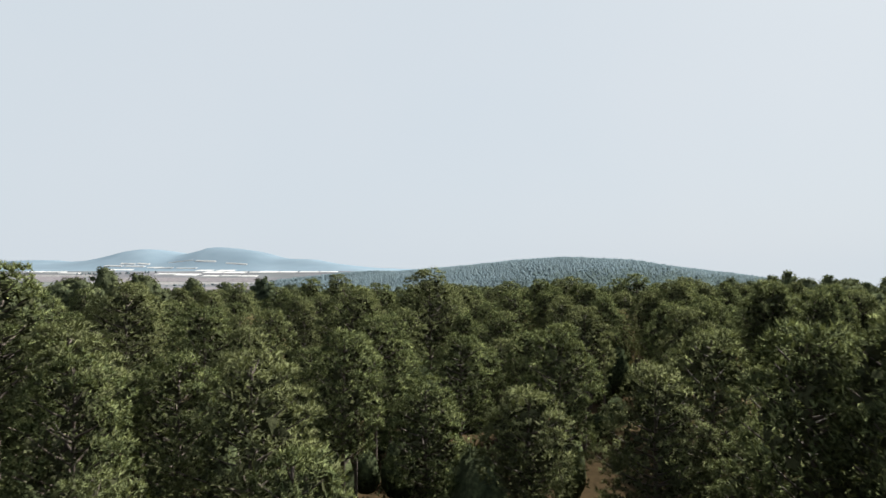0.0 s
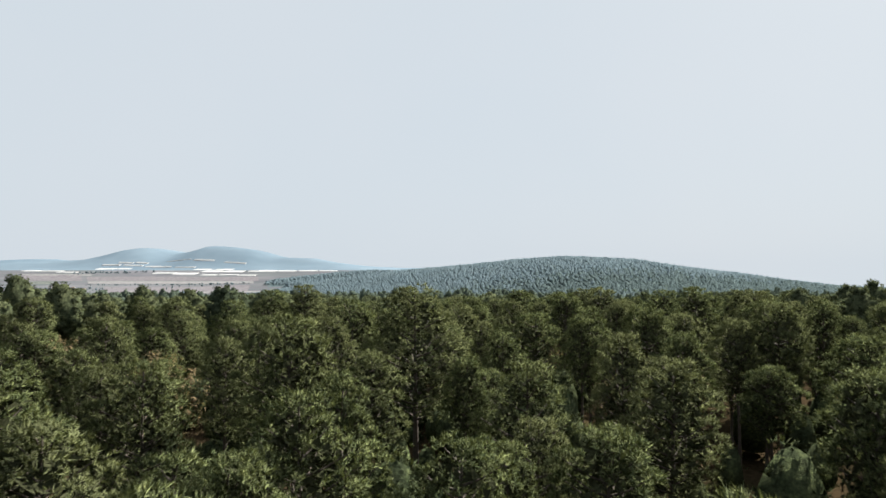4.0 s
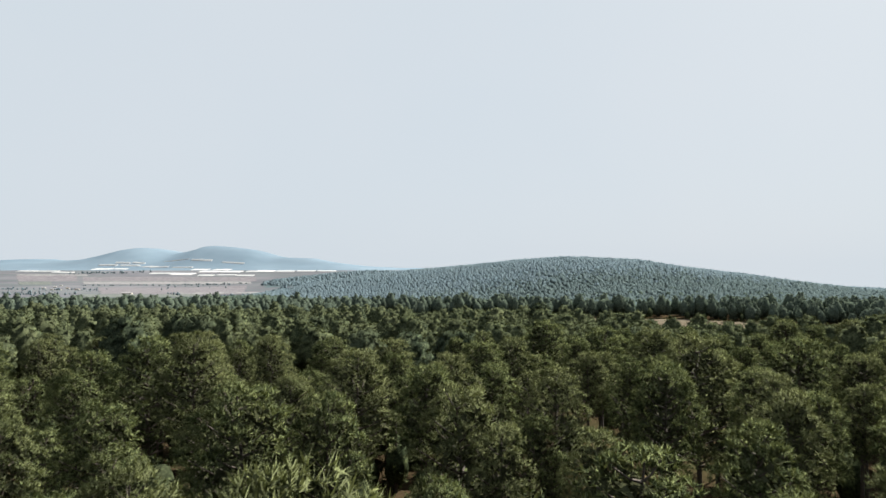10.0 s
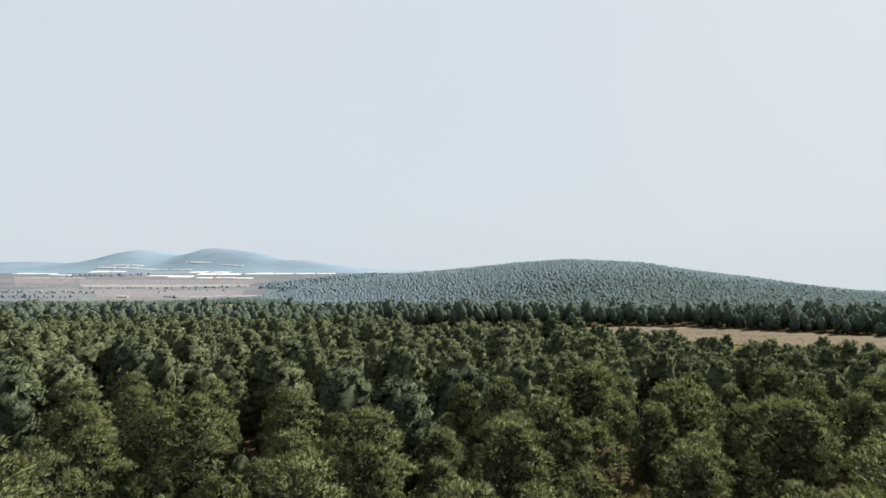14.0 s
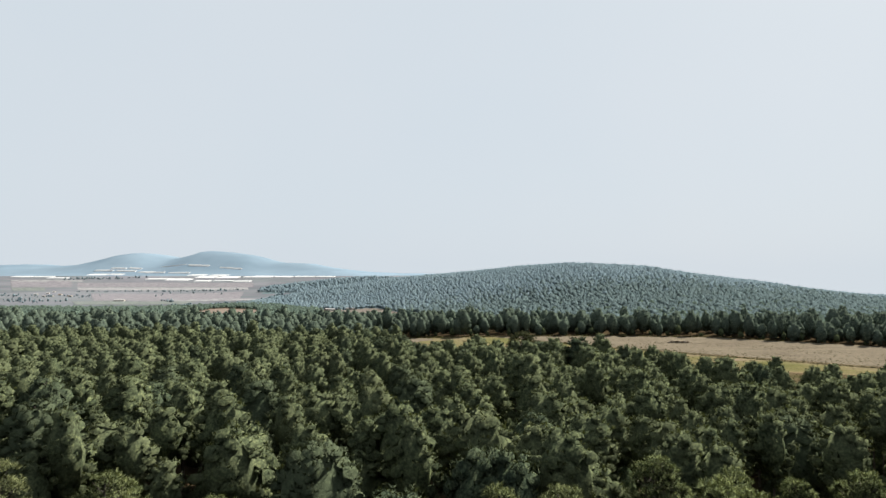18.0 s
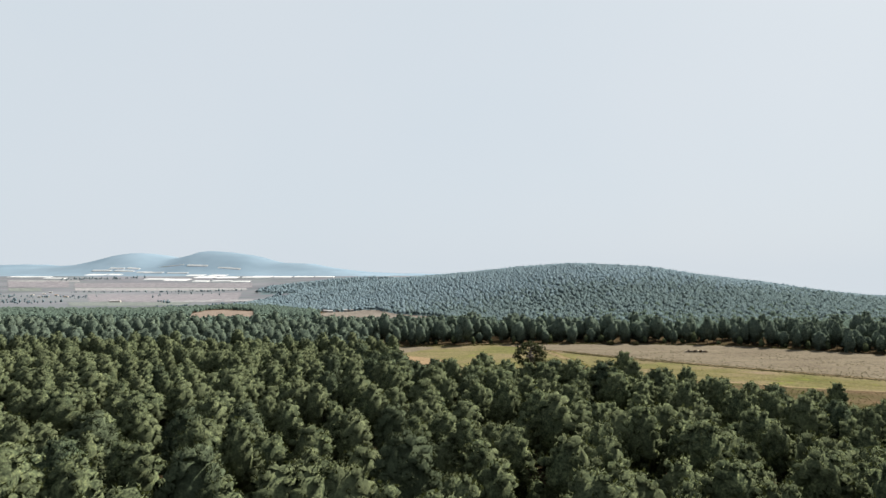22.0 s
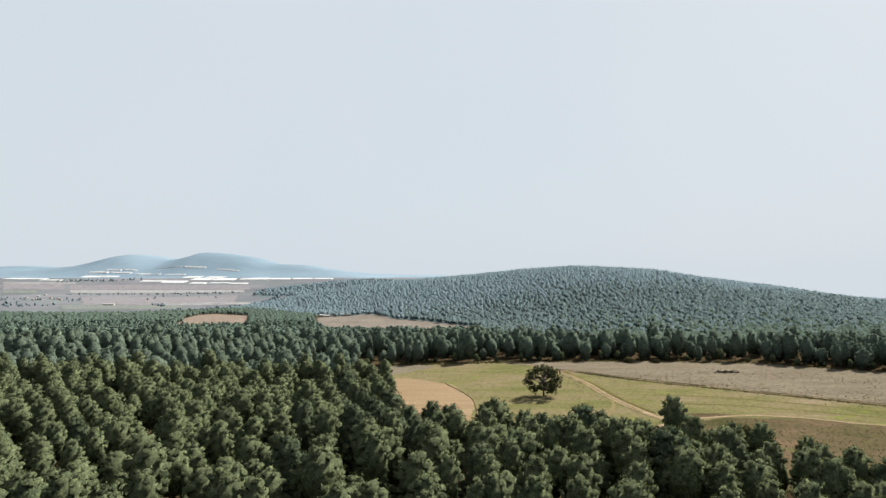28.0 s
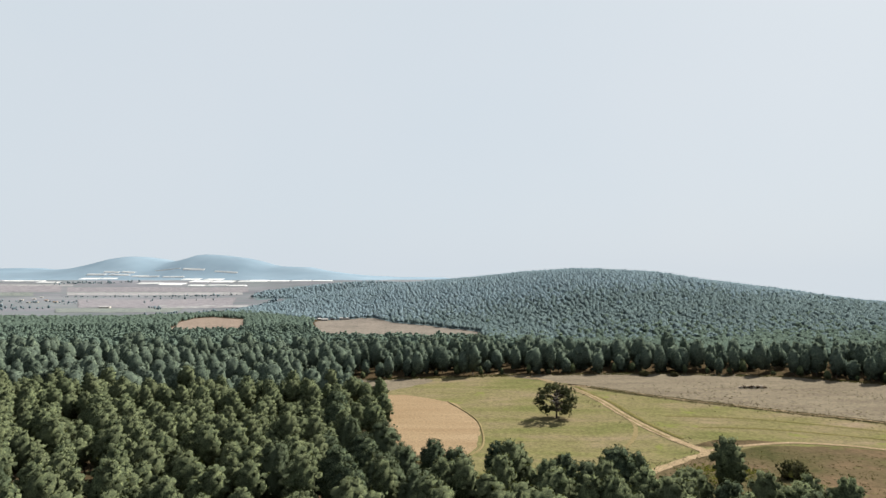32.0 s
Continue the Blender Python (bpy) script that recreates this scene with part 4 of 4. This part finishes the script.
stand("tall_pine_wood", np.column_stack([p[tall], rng.triangular(0.74, 0.94, 1.03, tall.sum())]), TALL, rng, NEEDLES_JOINED, "pine wood of tall bare trunks with flat-topped crowns", "pine wood")

p = np.concatenate([scatter_spots(rng, -800, 900, 440, 1000, 8.2, 0.5), scatter_spots(rng, -1250, 200, 1000, 1920, 9.4, 0.5)])
keep = (np.abs(p[:, 0]) < 0.72 * p[:, 1]) & ~inside(MEADOW_EDGE, p[:, 0], p[:, 1]) & ~inside(SECOND_FIELD, p[:, 0], p[:, 1]) & ~inside(CLAY_FIELD, p[:, 0], p[:, 1])
keep &= ~((p[:, 1] < 470) & (np.abs(p[:, 0]) < 330) & (p[:, 0] < 0))
keep &= p[:, 1] < np.interp(p[:, 0], WOOD_EDGE_X, WOOD_EDGE_Y) + rng.normal(0, 12, len(p))
p = p[keep]
BELT = [template(rng, needle_pine, H=H, R=R, base=H * b, boughs=15, tufts=4, needles=2, nlen=0.8, nwid=0.45, full=f, bough=0.34, fill=0.9, limbs=False, whole=0.65, uneven=0.12, dome=0.8)
        for H, R, b, f in ((15.5, 4.6, 0.14, 0.42), (16.5, 4.1, 0.18, 0.45), (13.5, 4.9, 0.1, 0.4), (11, 4.2, 0.08, 0.4))]
p = p[(p[:, 1] > 640) | (rng.uniform(0, 1, len(p)) < 0.78)]
first = p[:, 1] < 640
stand("pine_belt", np.column_stack([p[first], rng.triangular(0.5, 0.95, 1.28, first.sum())]), BELT, rng, NEEDLES_BELT_HAZE, "pine wood round the meadow's far side", "pine wood")
p = p[~first]
deep = p[:, 1] > 1250
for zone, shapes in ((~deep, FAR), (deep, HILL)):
    stand("valley_wood", np.column_stack([p[zone], rng.triangular(0.6, 1.0, 1.25, zone.sum())]), shapes, rng, NEEDLES_FAR_HAZE, "far pine wood beyond the meadow", "pine wood", trunks=not zone[-1])

p = np.concatenate([scatter_spots(rng, 30, 1000, 640, 1300, 7.2, 0.5), scatter_spots(rng, -620, 30, 1000, 1300, 7.2, 0.5), scatter_spots(rng, -640, 1500, 1300, 2140, 8.2, 0.5)])
toe = np.where(p[:, 0] > 55, 640, hill_toe(p[:, 0]) - 5)
p = p[(np.abs(p[:, 0]) < 0.72 * p[:, 1]) & (p[:, 1] >= toe) & (p[:, 1] < hill_crest(p[:, 0]) + 25) & ~inside(SECOND_FIELD, p[:, 0], p[:, 1]) & (np.interp(p[:, 0], HILL_X, HILL_Z) > 4)]
p = p[rng.uniform(0, 1, len(p)) < 0.95]
# Farther tiers take bluer needles, so the painted haze deepens up the hill.
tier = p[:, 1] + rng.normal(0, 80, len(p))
for zone, leaf in ((tier < 1080, NEEDLES_FAR_HAZE), ((tier >= 1080) & (tier < 1480), NEEDLES_SLOPE_HAZE), (tier >= 1480, NEEDLES_HILL_HAZE)):
    stand("hillside_wood", np.column_stack([p[zone], rng.triangular(0.6, 0.85, 1.15, zone.sum())]), HILL, rng, leaf, "pine wood covering a low rounded hill, blue-green from painted haze", "pine wood", trunks=False)

p = scatter_spots(rng, -300, 300, -130, 330, 8.2, 0.48)
p = p[(np.abs(p[:, 0]) >= 0.74 * p[:, 1] + 16) & ~inside(MEADOW_EDGE, p[:, 0], p[:, 1]) & (np.hypot(p[:, 0], p[:, 1]) > 9)]
stand("pine_wood", np.column_stack([p, rng.triangular(0.6, 0.95, 1.1, len(p))]), FAR, rng, NEEDLES_JOINED, "pine wood beside and behind the clearing's approach", "pine wood")

# young pines and shrubs under and between the tall trees
YOUNG = [template(rng, needle_pine, H=H, R=R, base=H * 0.12, boughs=14, tufts=7, needles=3, nlen=0.45, nwid=0.16, full=0.2, fill=0, limbs=False, dome=0.75)
         for H, R in ((6.5, 2.2), (8.0, 2.5), (5.0, 2.3), (3.0, 2.0))]
p = scatter_spots(rng, -90, 130, 14, 330, 5.6, 0.5)
p = p[(np.abs(p[:, 0]) < 0.74 * p[:, 1] + 10) & ~inside(MEADOW_EDGE, p[:, 0], p[:, 1])]
p = p[(p[:, 1] < 170) | (rng.uniform(0, 1, len(p)) < 0.45)]
p = p[(p[:, 0] < 12) | (p[:, 1] > 200) | (rng.uniform(0, 1, len(p)) < 0.6)]
q = np.concatenate([np.column_stack([np.linspace(a, b, n), np.linspace(c, d, n) + 1.5]) for a, b, c, d, n in ((-43, -7, 547, 555, 9), (-7, 101, 555, 570, 26), (101, 163, 570, 566, 15), (163, 224, 566, 534, 17), (224, 310, 534, 472, 20))])
p = np.concatenate([p, (q + rng.normal(0, 1.2, q.shape))[::3]])
stand("undergrowth", np.column_stack([p, rng.uniform(0.6, 1.25, len(p))]), YOUNG, rng, UNDERGROWTH, "dark-green young pines and shrubs under the tall trees", "undergrowth", trunks=False)

# a second, farther ridge and woods out on the plain
p = scatter_spots(rng, -760, 420, 2560, 2960, 16.0, 0.5)
p = p[(ground_z(p[:, 0], p[:, 1]) > -48)]
# The ridge's haze is the pale blue of its needles.
stand("far_ridge_wood", np.column_stack([p, rng.uniform(1.1, 1.5, len(p))]), HILL, rng, NEEDLES_HILL_HAZE, "hazy wooded ridge far behind the hill", "pine wood", trunks=False)


def tree_line(name, pts, step, scale, label, width=8.0):
    spots = []
    for (x0, y0), (x1, y1) in zip(pts, pts[1:]):
        n = max(1, int(2.2 * math.hypot(x1 - x0, y1 - y0) / step))
        for i in range(n):
            if rng.uniform() < 0.8:
                u = i / n
                spots.append((x0 + (x1 - x0) * u + rng.normal(0, step * 0.3), y0 + (y1 - y0) * u + rng.normal(0, width), scale * rng.triangular(0.45, 0.75, 1.15)))
    # Hill needles again, so these far trees carry the painted haze tint.
    return stand(name, np.array(spots), FAR, rng, NEEDLES_HILL_HAZE, label, "trees", trunks=False)


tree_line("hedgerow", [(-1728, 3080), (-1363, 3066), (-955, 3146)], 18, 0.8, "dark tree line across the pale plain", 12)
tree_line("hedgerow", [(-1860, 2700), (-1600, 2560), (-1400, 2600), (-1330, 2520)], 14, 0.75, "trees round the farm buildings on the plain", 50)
tree_line("hedgerow", [(-2194, 3800), (-1940, 3806), (-1756, 3890)], 16, 1.2, "wood belt at the mountain's foot, bluish from painted haze", 25)
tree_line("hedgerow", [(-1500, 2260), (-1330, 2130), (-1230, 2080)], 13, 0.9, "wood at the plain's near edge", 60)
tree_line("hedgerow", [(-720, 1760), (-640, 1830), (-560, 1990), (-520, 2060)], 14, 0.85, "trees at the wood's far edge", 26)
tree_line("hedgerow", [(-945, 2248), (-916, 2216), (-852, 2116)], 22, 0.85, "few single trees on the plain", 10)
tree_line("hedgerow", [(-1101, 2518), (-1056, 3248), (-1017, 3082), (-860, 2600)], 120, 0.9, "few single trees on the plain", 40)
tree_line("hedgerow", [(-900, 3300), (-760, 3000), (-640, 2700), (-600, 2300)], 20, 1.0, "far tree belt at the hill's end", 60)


# strips of farmland on the plain, haze painted into their colours
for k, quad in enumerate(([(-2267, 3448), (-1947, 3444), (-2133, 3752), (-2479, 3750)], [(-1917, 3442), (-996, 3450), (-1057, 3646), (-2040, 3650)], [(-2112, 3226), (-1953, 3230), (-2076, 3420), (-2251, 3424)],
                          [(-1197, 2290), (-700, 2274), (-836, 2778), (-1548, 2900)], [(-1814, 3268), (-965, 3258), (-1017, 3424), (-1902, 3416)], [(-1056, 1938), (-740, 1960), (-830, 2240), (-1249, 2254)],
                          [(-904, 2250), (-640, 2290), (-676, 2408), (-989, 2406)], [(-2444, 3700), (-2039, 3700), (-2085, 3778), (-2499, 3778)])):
    patch("farm_field", quad, (HAZED_FIELD_PINK, HAZED_FIELD_PINK, HAZED_FIELD_GREEN, HAZED_FIELD_PINK, HAZED_FIELD_PALE, HAZED_FIELD_GREEN, HAZED_FIELD_PALE, HAZED_FIELD_PALE)[k], 0.9,
          ("ploughed strip on the plain, greyed by painted haze", "ploughed strip on the plain, greyed by painted haze", "strip of crop on the plain, greyed by painted haze", "ploughed strip on the plain, greyed by painted haze",
           "dry strip on the plain, paled by painted haze", "strip of crop on the plain, greyed by painted haze", "dry strip on the plain, paled by painted haze", "dry strip on the plain, paled by painted haze")[k], 60, ragged=4)

# ---- buildings far off ----
def box_tris(bm, x0, x1, y0, y1, z0, z1):
    v = [bm.verts.new(q) for q in ((x0, y0, z0), (x1, y0, z0), (x1, y1, z0), (x0, y1, z0), (x0, y0, z1), (x1, y0, z1), (x1, y1, z1), (x0, y1, z1))]
    for f in ((0, 1, 5, 4), (1, 2, 6, 5), (2, 3, 7, 6), (3, 0, 4, 7), (4, 5, 6, 7), (3, 2, 1, 0)):
        bm.faces.new([v[k] for k in f])


def part(name, bm, material, parent, label=""):
    me = bpy.data.meshes.new(name)
    bm.to_mesh(me)
    bm.free()
    me.materials.append(material)
    ob = new(name, me)
    ob.parent = parent
    if label:
        tagged(ob, label)
    return ob


def greenhouse(x, y, length, depth, turn):
    """A long block of low white plastic tunnels with arched roofs, sharing one base."""
    root = tagged(new("greenhouse"), "long white plastic-covered greenhouse block on the far plain", "greenhouse", "greenhouses on the plain")
    bays = 4
    for k in range(bays):
        bm = bmesh.new()
        y0, w = -depth / 2 + depth * k / bays, depth / bays * 0.92
        ring = [(y0, -1.0), (y0, 0.8), (y0 + w * 0.25, 2.2), (y0 + w * 0.5, 2.7), (y0 + w * 0.75, 2.2), (y0 + w, 0.8), (y0 + w, -1.0)]
        a = [bm.verts.new((-length / 2, q, h)) for q, h in ring]
        b = [bm.verts.new((length / 2, q, h)) for q, h in ring]
        for i in range(len(ring) - 1):
            bm.faces.new((a[i], b[i], b[i + 1], a[i + 1]))
        bm.faces.new(a[::-1])
        bm.faces.new(b)
        bmesh.ops.recalc_face_normals(bm, faces=bm.faces[:])
        part("tunnel", bm, WHITE_SHEET, root)
    low = min(gz(x + dx, y + dy) for dx in (-length / 2, 0, length / 2) for dy in (-depth / 2, depth / 2))
    high = max(gz(x + dx, y) for dx in (-length / 2, 0, length / 2))
    slope = math.degrees(math.atan2(gz(x + length / 2, y) - gz(x - length / 2, y), length))
    pitch = math.degrees(math.atan2(gz(x, y + depth / 2) - gz(x, y - depth / 2), depth))
    root.matrix_basis = pose(x, y, gz(x, y) + 1.0, pitch, -slope, turn)
    return root


for x, y, length, depth, turn in ((-2130, 4141, 228, 100, 0), (-2074, 4255, 433, 50, -1), (-2100, 4324, 202, 36, 0), (-1820, 4376, 186, 36, 0), (-1635, 4354, 166, 36, 2), (-1780, 4204, 321, 50, -2),
                                  (-1468, 4084, 277, 160, -3), (-1599, 3814, 273, 110, -2), (-1252, 3721, 345, 95, -3), (-1286, 3931, 415, 120, -2), (-1415, 4333, 184, 50, -4), (-903, 3964, 503, 120, 1),
                                  (-2484, 3948, 267, 95, 0), (-2284, 3874, 170, 75, 0)):
    n = max(1, round(length / 130))
    for k in range(n):
        piece = length / n
        greenhouse(x - length / 2 + piece * (k + 0.5), y + pick.uniform(-14, 14), piece * pick.uniform(0.7, 0.98), depth * pick.uniform(0.4, 0.8), turn)

PLASTER = soil("pale_plaster", [(0.3, (0.26, 0.255, 0.24)), (0.7, (0.32, 0.31, 0.29))], 0.4, 3.0, bump=0.05)
TILE_ROOF = soil("clay_roof", [(0.3, (0.182, 0.130, 0.099)), (0.7, (0.252, 0.190, 0.143))], 0.8, 4.0, bump=0.2)
TIN_ROOF = soil("pale_sheet_roof", [(0.3, (0.24, 0.245, 0.25)), (0.7, (0.30, 0.30, 0.30))], 0.8, 4.0, rough=0.45, bump=0.1)
DARK_OPENING = soil("dark_wood", [(0.3, (0.05, 0.04, 0.035)), (0.7, (0.09, 0.07, 0.06))], 2.0, 6.0)


def farmhouse(x, y, w, d, h, turn, roof_mat, label):
    root = tagged(new("farmhouse"), label, "house", "farm buildings")
    bm = bmesh.new()
    box_tris(bm, -w / 2, w / 2, -d / 2, d / 2, -0.5, h)
    g0, g1 = bm.verts.new((-w / 2, 0, h + d * 0.22)), bm.verts.new((w / 2, 0, h + d * 0.22))
    for gv, xx in ((g0, -w / 2), (g1, w / 2)):
        bm.faces.new((bm.verts.new((xx, -d / 2, h)), bm.verts.new((xx, d / 2, h)), gv))
    part("wall", bm, PLASTER, root)
    bm = bmesh.new()
    for sgn in (-1, 1):
        e = [(-w / 2 - 0.4, sgn * (d / 2 + 0.5), h - 0.12), (w / 2 + 0.4, sgn * (d / 2 + 0.5), h - 0.12), (w / 2 + 0.4, 0, h + d * 0.22 + 0.1), (-w / 2 - 0.4, 0, h + d * 0.22 + 0.1)]
        lo = [bm.verts.new(q) for q in e]
        hi = [bm.verts.new((q[0], q[1], q[2] + 0.18)) for q in e]
        for f in ((lo[3], lo[2], lo[1], lo[0]), (hi[0], hi[1], hi[2], hi[3]), (lo[0], lo[1], hi[1], hi[0]), (lo[1], lo[2], hi[2], hi[1]), (lo[3], lo[0], hi[0], hi[3])):
            bm.faces.new(f)
    bmesh.ops.recalc_face_normals(bm, faces=bm.faces[:])
    part("roof", bm, roof_mat, root)
    bm = bmesh.new()
    box_tris(bm, -0.5, 0.5, -d / 2 - 0.06, -d / 2 + 0.05, 0, 2.1)
    part("door", bm, DARK_OPENING, root)
    for k in (-1, 1):
        bm = bmesh.new()
        box_tris(bm, k * w * 0.3 - 0.6, k * w * 0.3 + 0.6, -d / 2 - 0.05, -d / 2 + 0.05, 1.0, 2.1)
        part("window", bm, DARK_OPENING, root)
    root.matrix_basis = pose(x, y, gz(x, y), 0, 0, turn)
    return root


for x, y, w, d, turn in ((-250, 1544, 13, 8, 10), (-236, 1566, 9, 7, -15), (-221, 1574, 10, 7, 5), (-208, 1567, 13, 7, 0), (-265, 1562, 8, 7, 30), (-344, 1752, 13, 7, 0)):
    farmhouse(x, y, w, d, 3.4, turn, TIN_ROOF, "small pale farmhouse with a light sheet roof by the far clearing")
for x, y, w, d, turn in ((-1719, 2796, 14, 9, 5), (-1735, 2900, 12, 9, 20), (-1544, 2618, 16, 9, -10), (-1592, 2756, 13, 9, 0), (-1804, 3058, 12, 9, 15), (-1569, 2610, 14, 9, -20), (-1470, 2616, 15, 9, 0)):
    farmhouse(x, y, w, d, 3.4, turn, TILE_ROOF if w % 2 else TIN_ROOF, "small pale village house far out on the plain")
farmhouse(-1085, 2244, 34, 14, 4.5, 4, TIN_ROOF, "long pale farm shed with a light sheet roof on the plain")

# ---- meadow ----
oak = tree_thing("meadow_tree", rng, "broad dark-green single tree standing alone in the meadow", "tree", OAK_LEAVES, H=13.2, R=8.1, base=3.4,
                 boughs=34, tufts=13, pieces=11, r=0.5, size=0.32, full=0.42, bough=0.27, fill=0.6, thick=2.2)
oak.matrix_basis = pose(42.5, 460, gz(42.5, 460))

DRY_LABEL = "grey-brown broadleaf tree with thin dry foliage among pines"
for x, y, top, R in ((24.6, 93.5, 33.6, 4.4), (-25, 84, 33.0, 4.2), (20, 44, 31.5, 2.8), (-27, 31, 31.5, 3.2), (-42, 97, 33.0, 3.8), (13, 108, 32.5, 3.0)):
    H = top - gz(x, y)
    t = tree_thing("broadleaf_tree", rng, DRY_LABEL, "tree", DRY_LEAVES, "dry broadleaf trees", H=H, R=R, base=H * 0.45, boughs=18, tufts=15, pieces=6, r=0.45, size=0.17, full=0.5, bough=0.42, fill=0.22)
    t.matrix_basis = pose(x, y, gz(x, y) - 0.1)


def bush(x, y, r, h, label, leaf):
    """A rounded bush on several thin stems."""
    t = tree_thing("bush", rng, label, "bush", leaf, "bushes", H=h, R=r, base=h * 0.04, shape=dome_pine, tufts=190, r=0.42, spikes=4, full=0.35, core=0.85, limbs=5, thick=0.35, slen=1.3, swid=0.5)
    t.matrix_basis = pose(x, y, gz(x, y) - 0.1)
    return t


bush(90.1, 379, 3.9, 4.8, "dense dark rounded bush in rough brown grass", SHRUB_LEAVES)
bush(71.3, 350, 2.6, 3.4, "low olive-green bush at the meadow's edge", SHRUB_LEAVES)
bush(19.2, 366, 2.8, 3.6, "low olive-green bush at the meadow's edge", SHRUB_LEAVES)
bush(98.2, 352, 2.2, 2.6, "low brownish bush in rough grass", SHRUB_LEAVES)
bush(-17.9, 378, 2.4, 2.8, "low brownish bush at the wood's corner", SHRUB_LEAVES)
bush(-8.8, 368, 2.7, 3.2, "low brownish bush at the wood's corner", SHRUB_LEAVES)
bush(-22, 390, 2.2, 2.4, "low brownish bush at the wood's corner", SHRUB_LEAVES)
bush(108.1, 560, 2.6, 2.8, "small bush in front of the far wood", SHRUB_LEAVES)
bush(124.1, 558, 2.2, 2.4, "small bush in front of the far wood", SHRUB_LEAVES)

# a heap of pale stones and stumps in the dry field
STONE = soil("field_stone", [(0.3, (0.18, 0.155, 0.12)), (0.7, (0.33, 0.29, 0.24))], 0.5, 3.0)
STUMP = soil("dark_stump", [(0.3, (0.07, 0.055, 0.04)), (0.7, (0.14, 0.11, 0.08))], 0.8, 4.0)
heap = tagged(new("stone_heap"), "low heap of pale stones and dark stumps in the dry field", "stone heap")
heap.matrix_basis = pose(149.3, 522, gz(149.3, 522) + 0.15)
for k in range(11):
    bm = bmesh.new()
    bmesh.ops.create_icosphere(bm, subdivisions=2, radius=1.0)
    sx, sy, sz = rng.uniform(0.8, 1.5), rng.uniform(0.6, 1.1), rng.uniform(0.8, 1.6)
    for v in bm.verts:
        n = noise.noise(v.co * 1.3 + Vector((k * 3.1, 0, 0)))
        v.co = Vector((v.co.x * sx, v.co.y * sy, max(v.co.z, -0.3) * sz)) * (1 + 0.35 * n)
    for v in bm.verts:
        v.co += Vector(((k - 5) * 1.15 + rng.normal(0, 0.15), rng.normal(0, 0.5), 0.1))
    part("stone", bm, STONE if k % 3 != 1 else STUMP, heap)


def blade_stuff(name, spots, h, material, label):
    """Tufts of grass and weeds: a few leaning blades at each spot."""
    n, per = len(spots), 7
    z = ground_z(spots[:, 0], spots[:, 1]) + 0.15
    base = np.column_stack([spots[:, :2], z])[:, None, :] + rng.normal(0, 0.18, (n, per, 3)) * np.array([1, 1, 0])
    hh = h * rng.uniform(0.5, 1.3, (n, per, 1))
    a = rng.uniform(0, 6.28, (n, per))
    side = np.stack([np.cos(a), np.sin(a), 0 * a], -1) * h * 0.18
    tip = base + np.array([0, 0, 1.0]) * hh + rng.normal(0, 0.35, (n, per, 3)) * np.array([1, 1, 0]) * hh
    tri = np.stack([base - side, base + side, tip], 2).reshape(-1, 3)
    return tagged(mesh_ob(name, tri, np.arange(len(tri)).reshape(-1, 3), material), label, "grass", kind="stuff")


def band(pts, n, width):
    """n spots scattered along a line."""
    pts = np.array(pts, float)
    k = rng.integers(0, len(pts) - 1, n)
    u = rng.uniform(0, 1, (n, 1))
    return pts[k] * (1 - u) + pts[k + 1] * u + rng.normal(0, width, (n, 2))


WEEDS = foliage("dry_weeds", (0.040, 0.032, 0.019), (0.078, 0.061, 0.037), (0.062, 0.057, 0.025), 0.15, True, 0.05)
GREEN_WEEDS = foliage("yellow_green_weeds", (0.080, 0.080, 0.020), (0.135, 0.128, 0.034), (0.110, 0.104, 0.034), 0.2, True, 0.05)
blade_stuff("ditch_weeds", band([(70.3, 525), (89.4, 506), (122.5, 481), (165.7, 450), (218.9, 413)], 1500, 1.0), 0.55, WEEDS, "tall dry weeds along the ditch")
p = scatter_spots(rng, 30, 260, 260, 420, 2.5, 0.9)
p = p[inside([(35.2, 358), (57.3, 340), (79.4, 323), (103.5, 304), (149.7, 276), (255, 228), (261.4, 318), (199.1, 374), (140.9, 409), (102.9, 416), (82.9, 408), (61, 390)], p[:, 0], p[:, 1])]
blade_stuff("rough_grass", p, 0.4, WEEDS, "brown rough grass tufts")
blade_stuff("yellow_weeds", band([(67, 388), (75, 392), (83, 388), (72.1, 380), (63.1, 372)], 420, 2.4), 0.6, GREEN_WEEDS, "yellow-green weeds beside the track")
blade_stuff("edge_weeds", band([(-41.8, 545), (-1.8, 552), (58.1, 562), (118.1, 566), (187.2, 553), (222.3, 530)], 1600, 1.6), 0.7, WEEDS, "dry weeds along the foot of the far wood")
blade_stuff("edge_weeds", band([(-45.6, 502), (-28.3, 450), (-15, 406), (15.1, 374), (39.2, 352), (79.4, 322)], 900, 1.8), 0.6, WEEDS, "dry weeds along the near wood's edge")
PALE_WEEDS = foliage("pale_dry_weeds", (0.095, 0.080, 0.055), (0.170, 0.145, 0.105), (0.150, 0.120, 0.085), 0.15, True, 0.05)
blade_stuff("pale_weeds", band([(72.3, 522), (91.4, 503), (124.6, 478), (167.7, 447), (220.9, 410)], 1100, 1.3), 0.6, PALE_WEEDS, "pale dry weeds on the ditch bank")
blade_stuff("pale_weeds", band([(94.4, 512), (138.6, 480), (188.7, 446), (238.8, 425), (198.4, 500), (118.3, 530)], 900, 9.0), 0.45, WEEDS, "scattered brown weeds in the dry field")
blade_stuff("pale_weeds", band([(59, 395), (74, 402), (82.9, 414), (68.6, 470), (56.3, 535)], 500, 3.2), 0.35, PALE_WEEDS, "dry grass tufts beside the farm track")
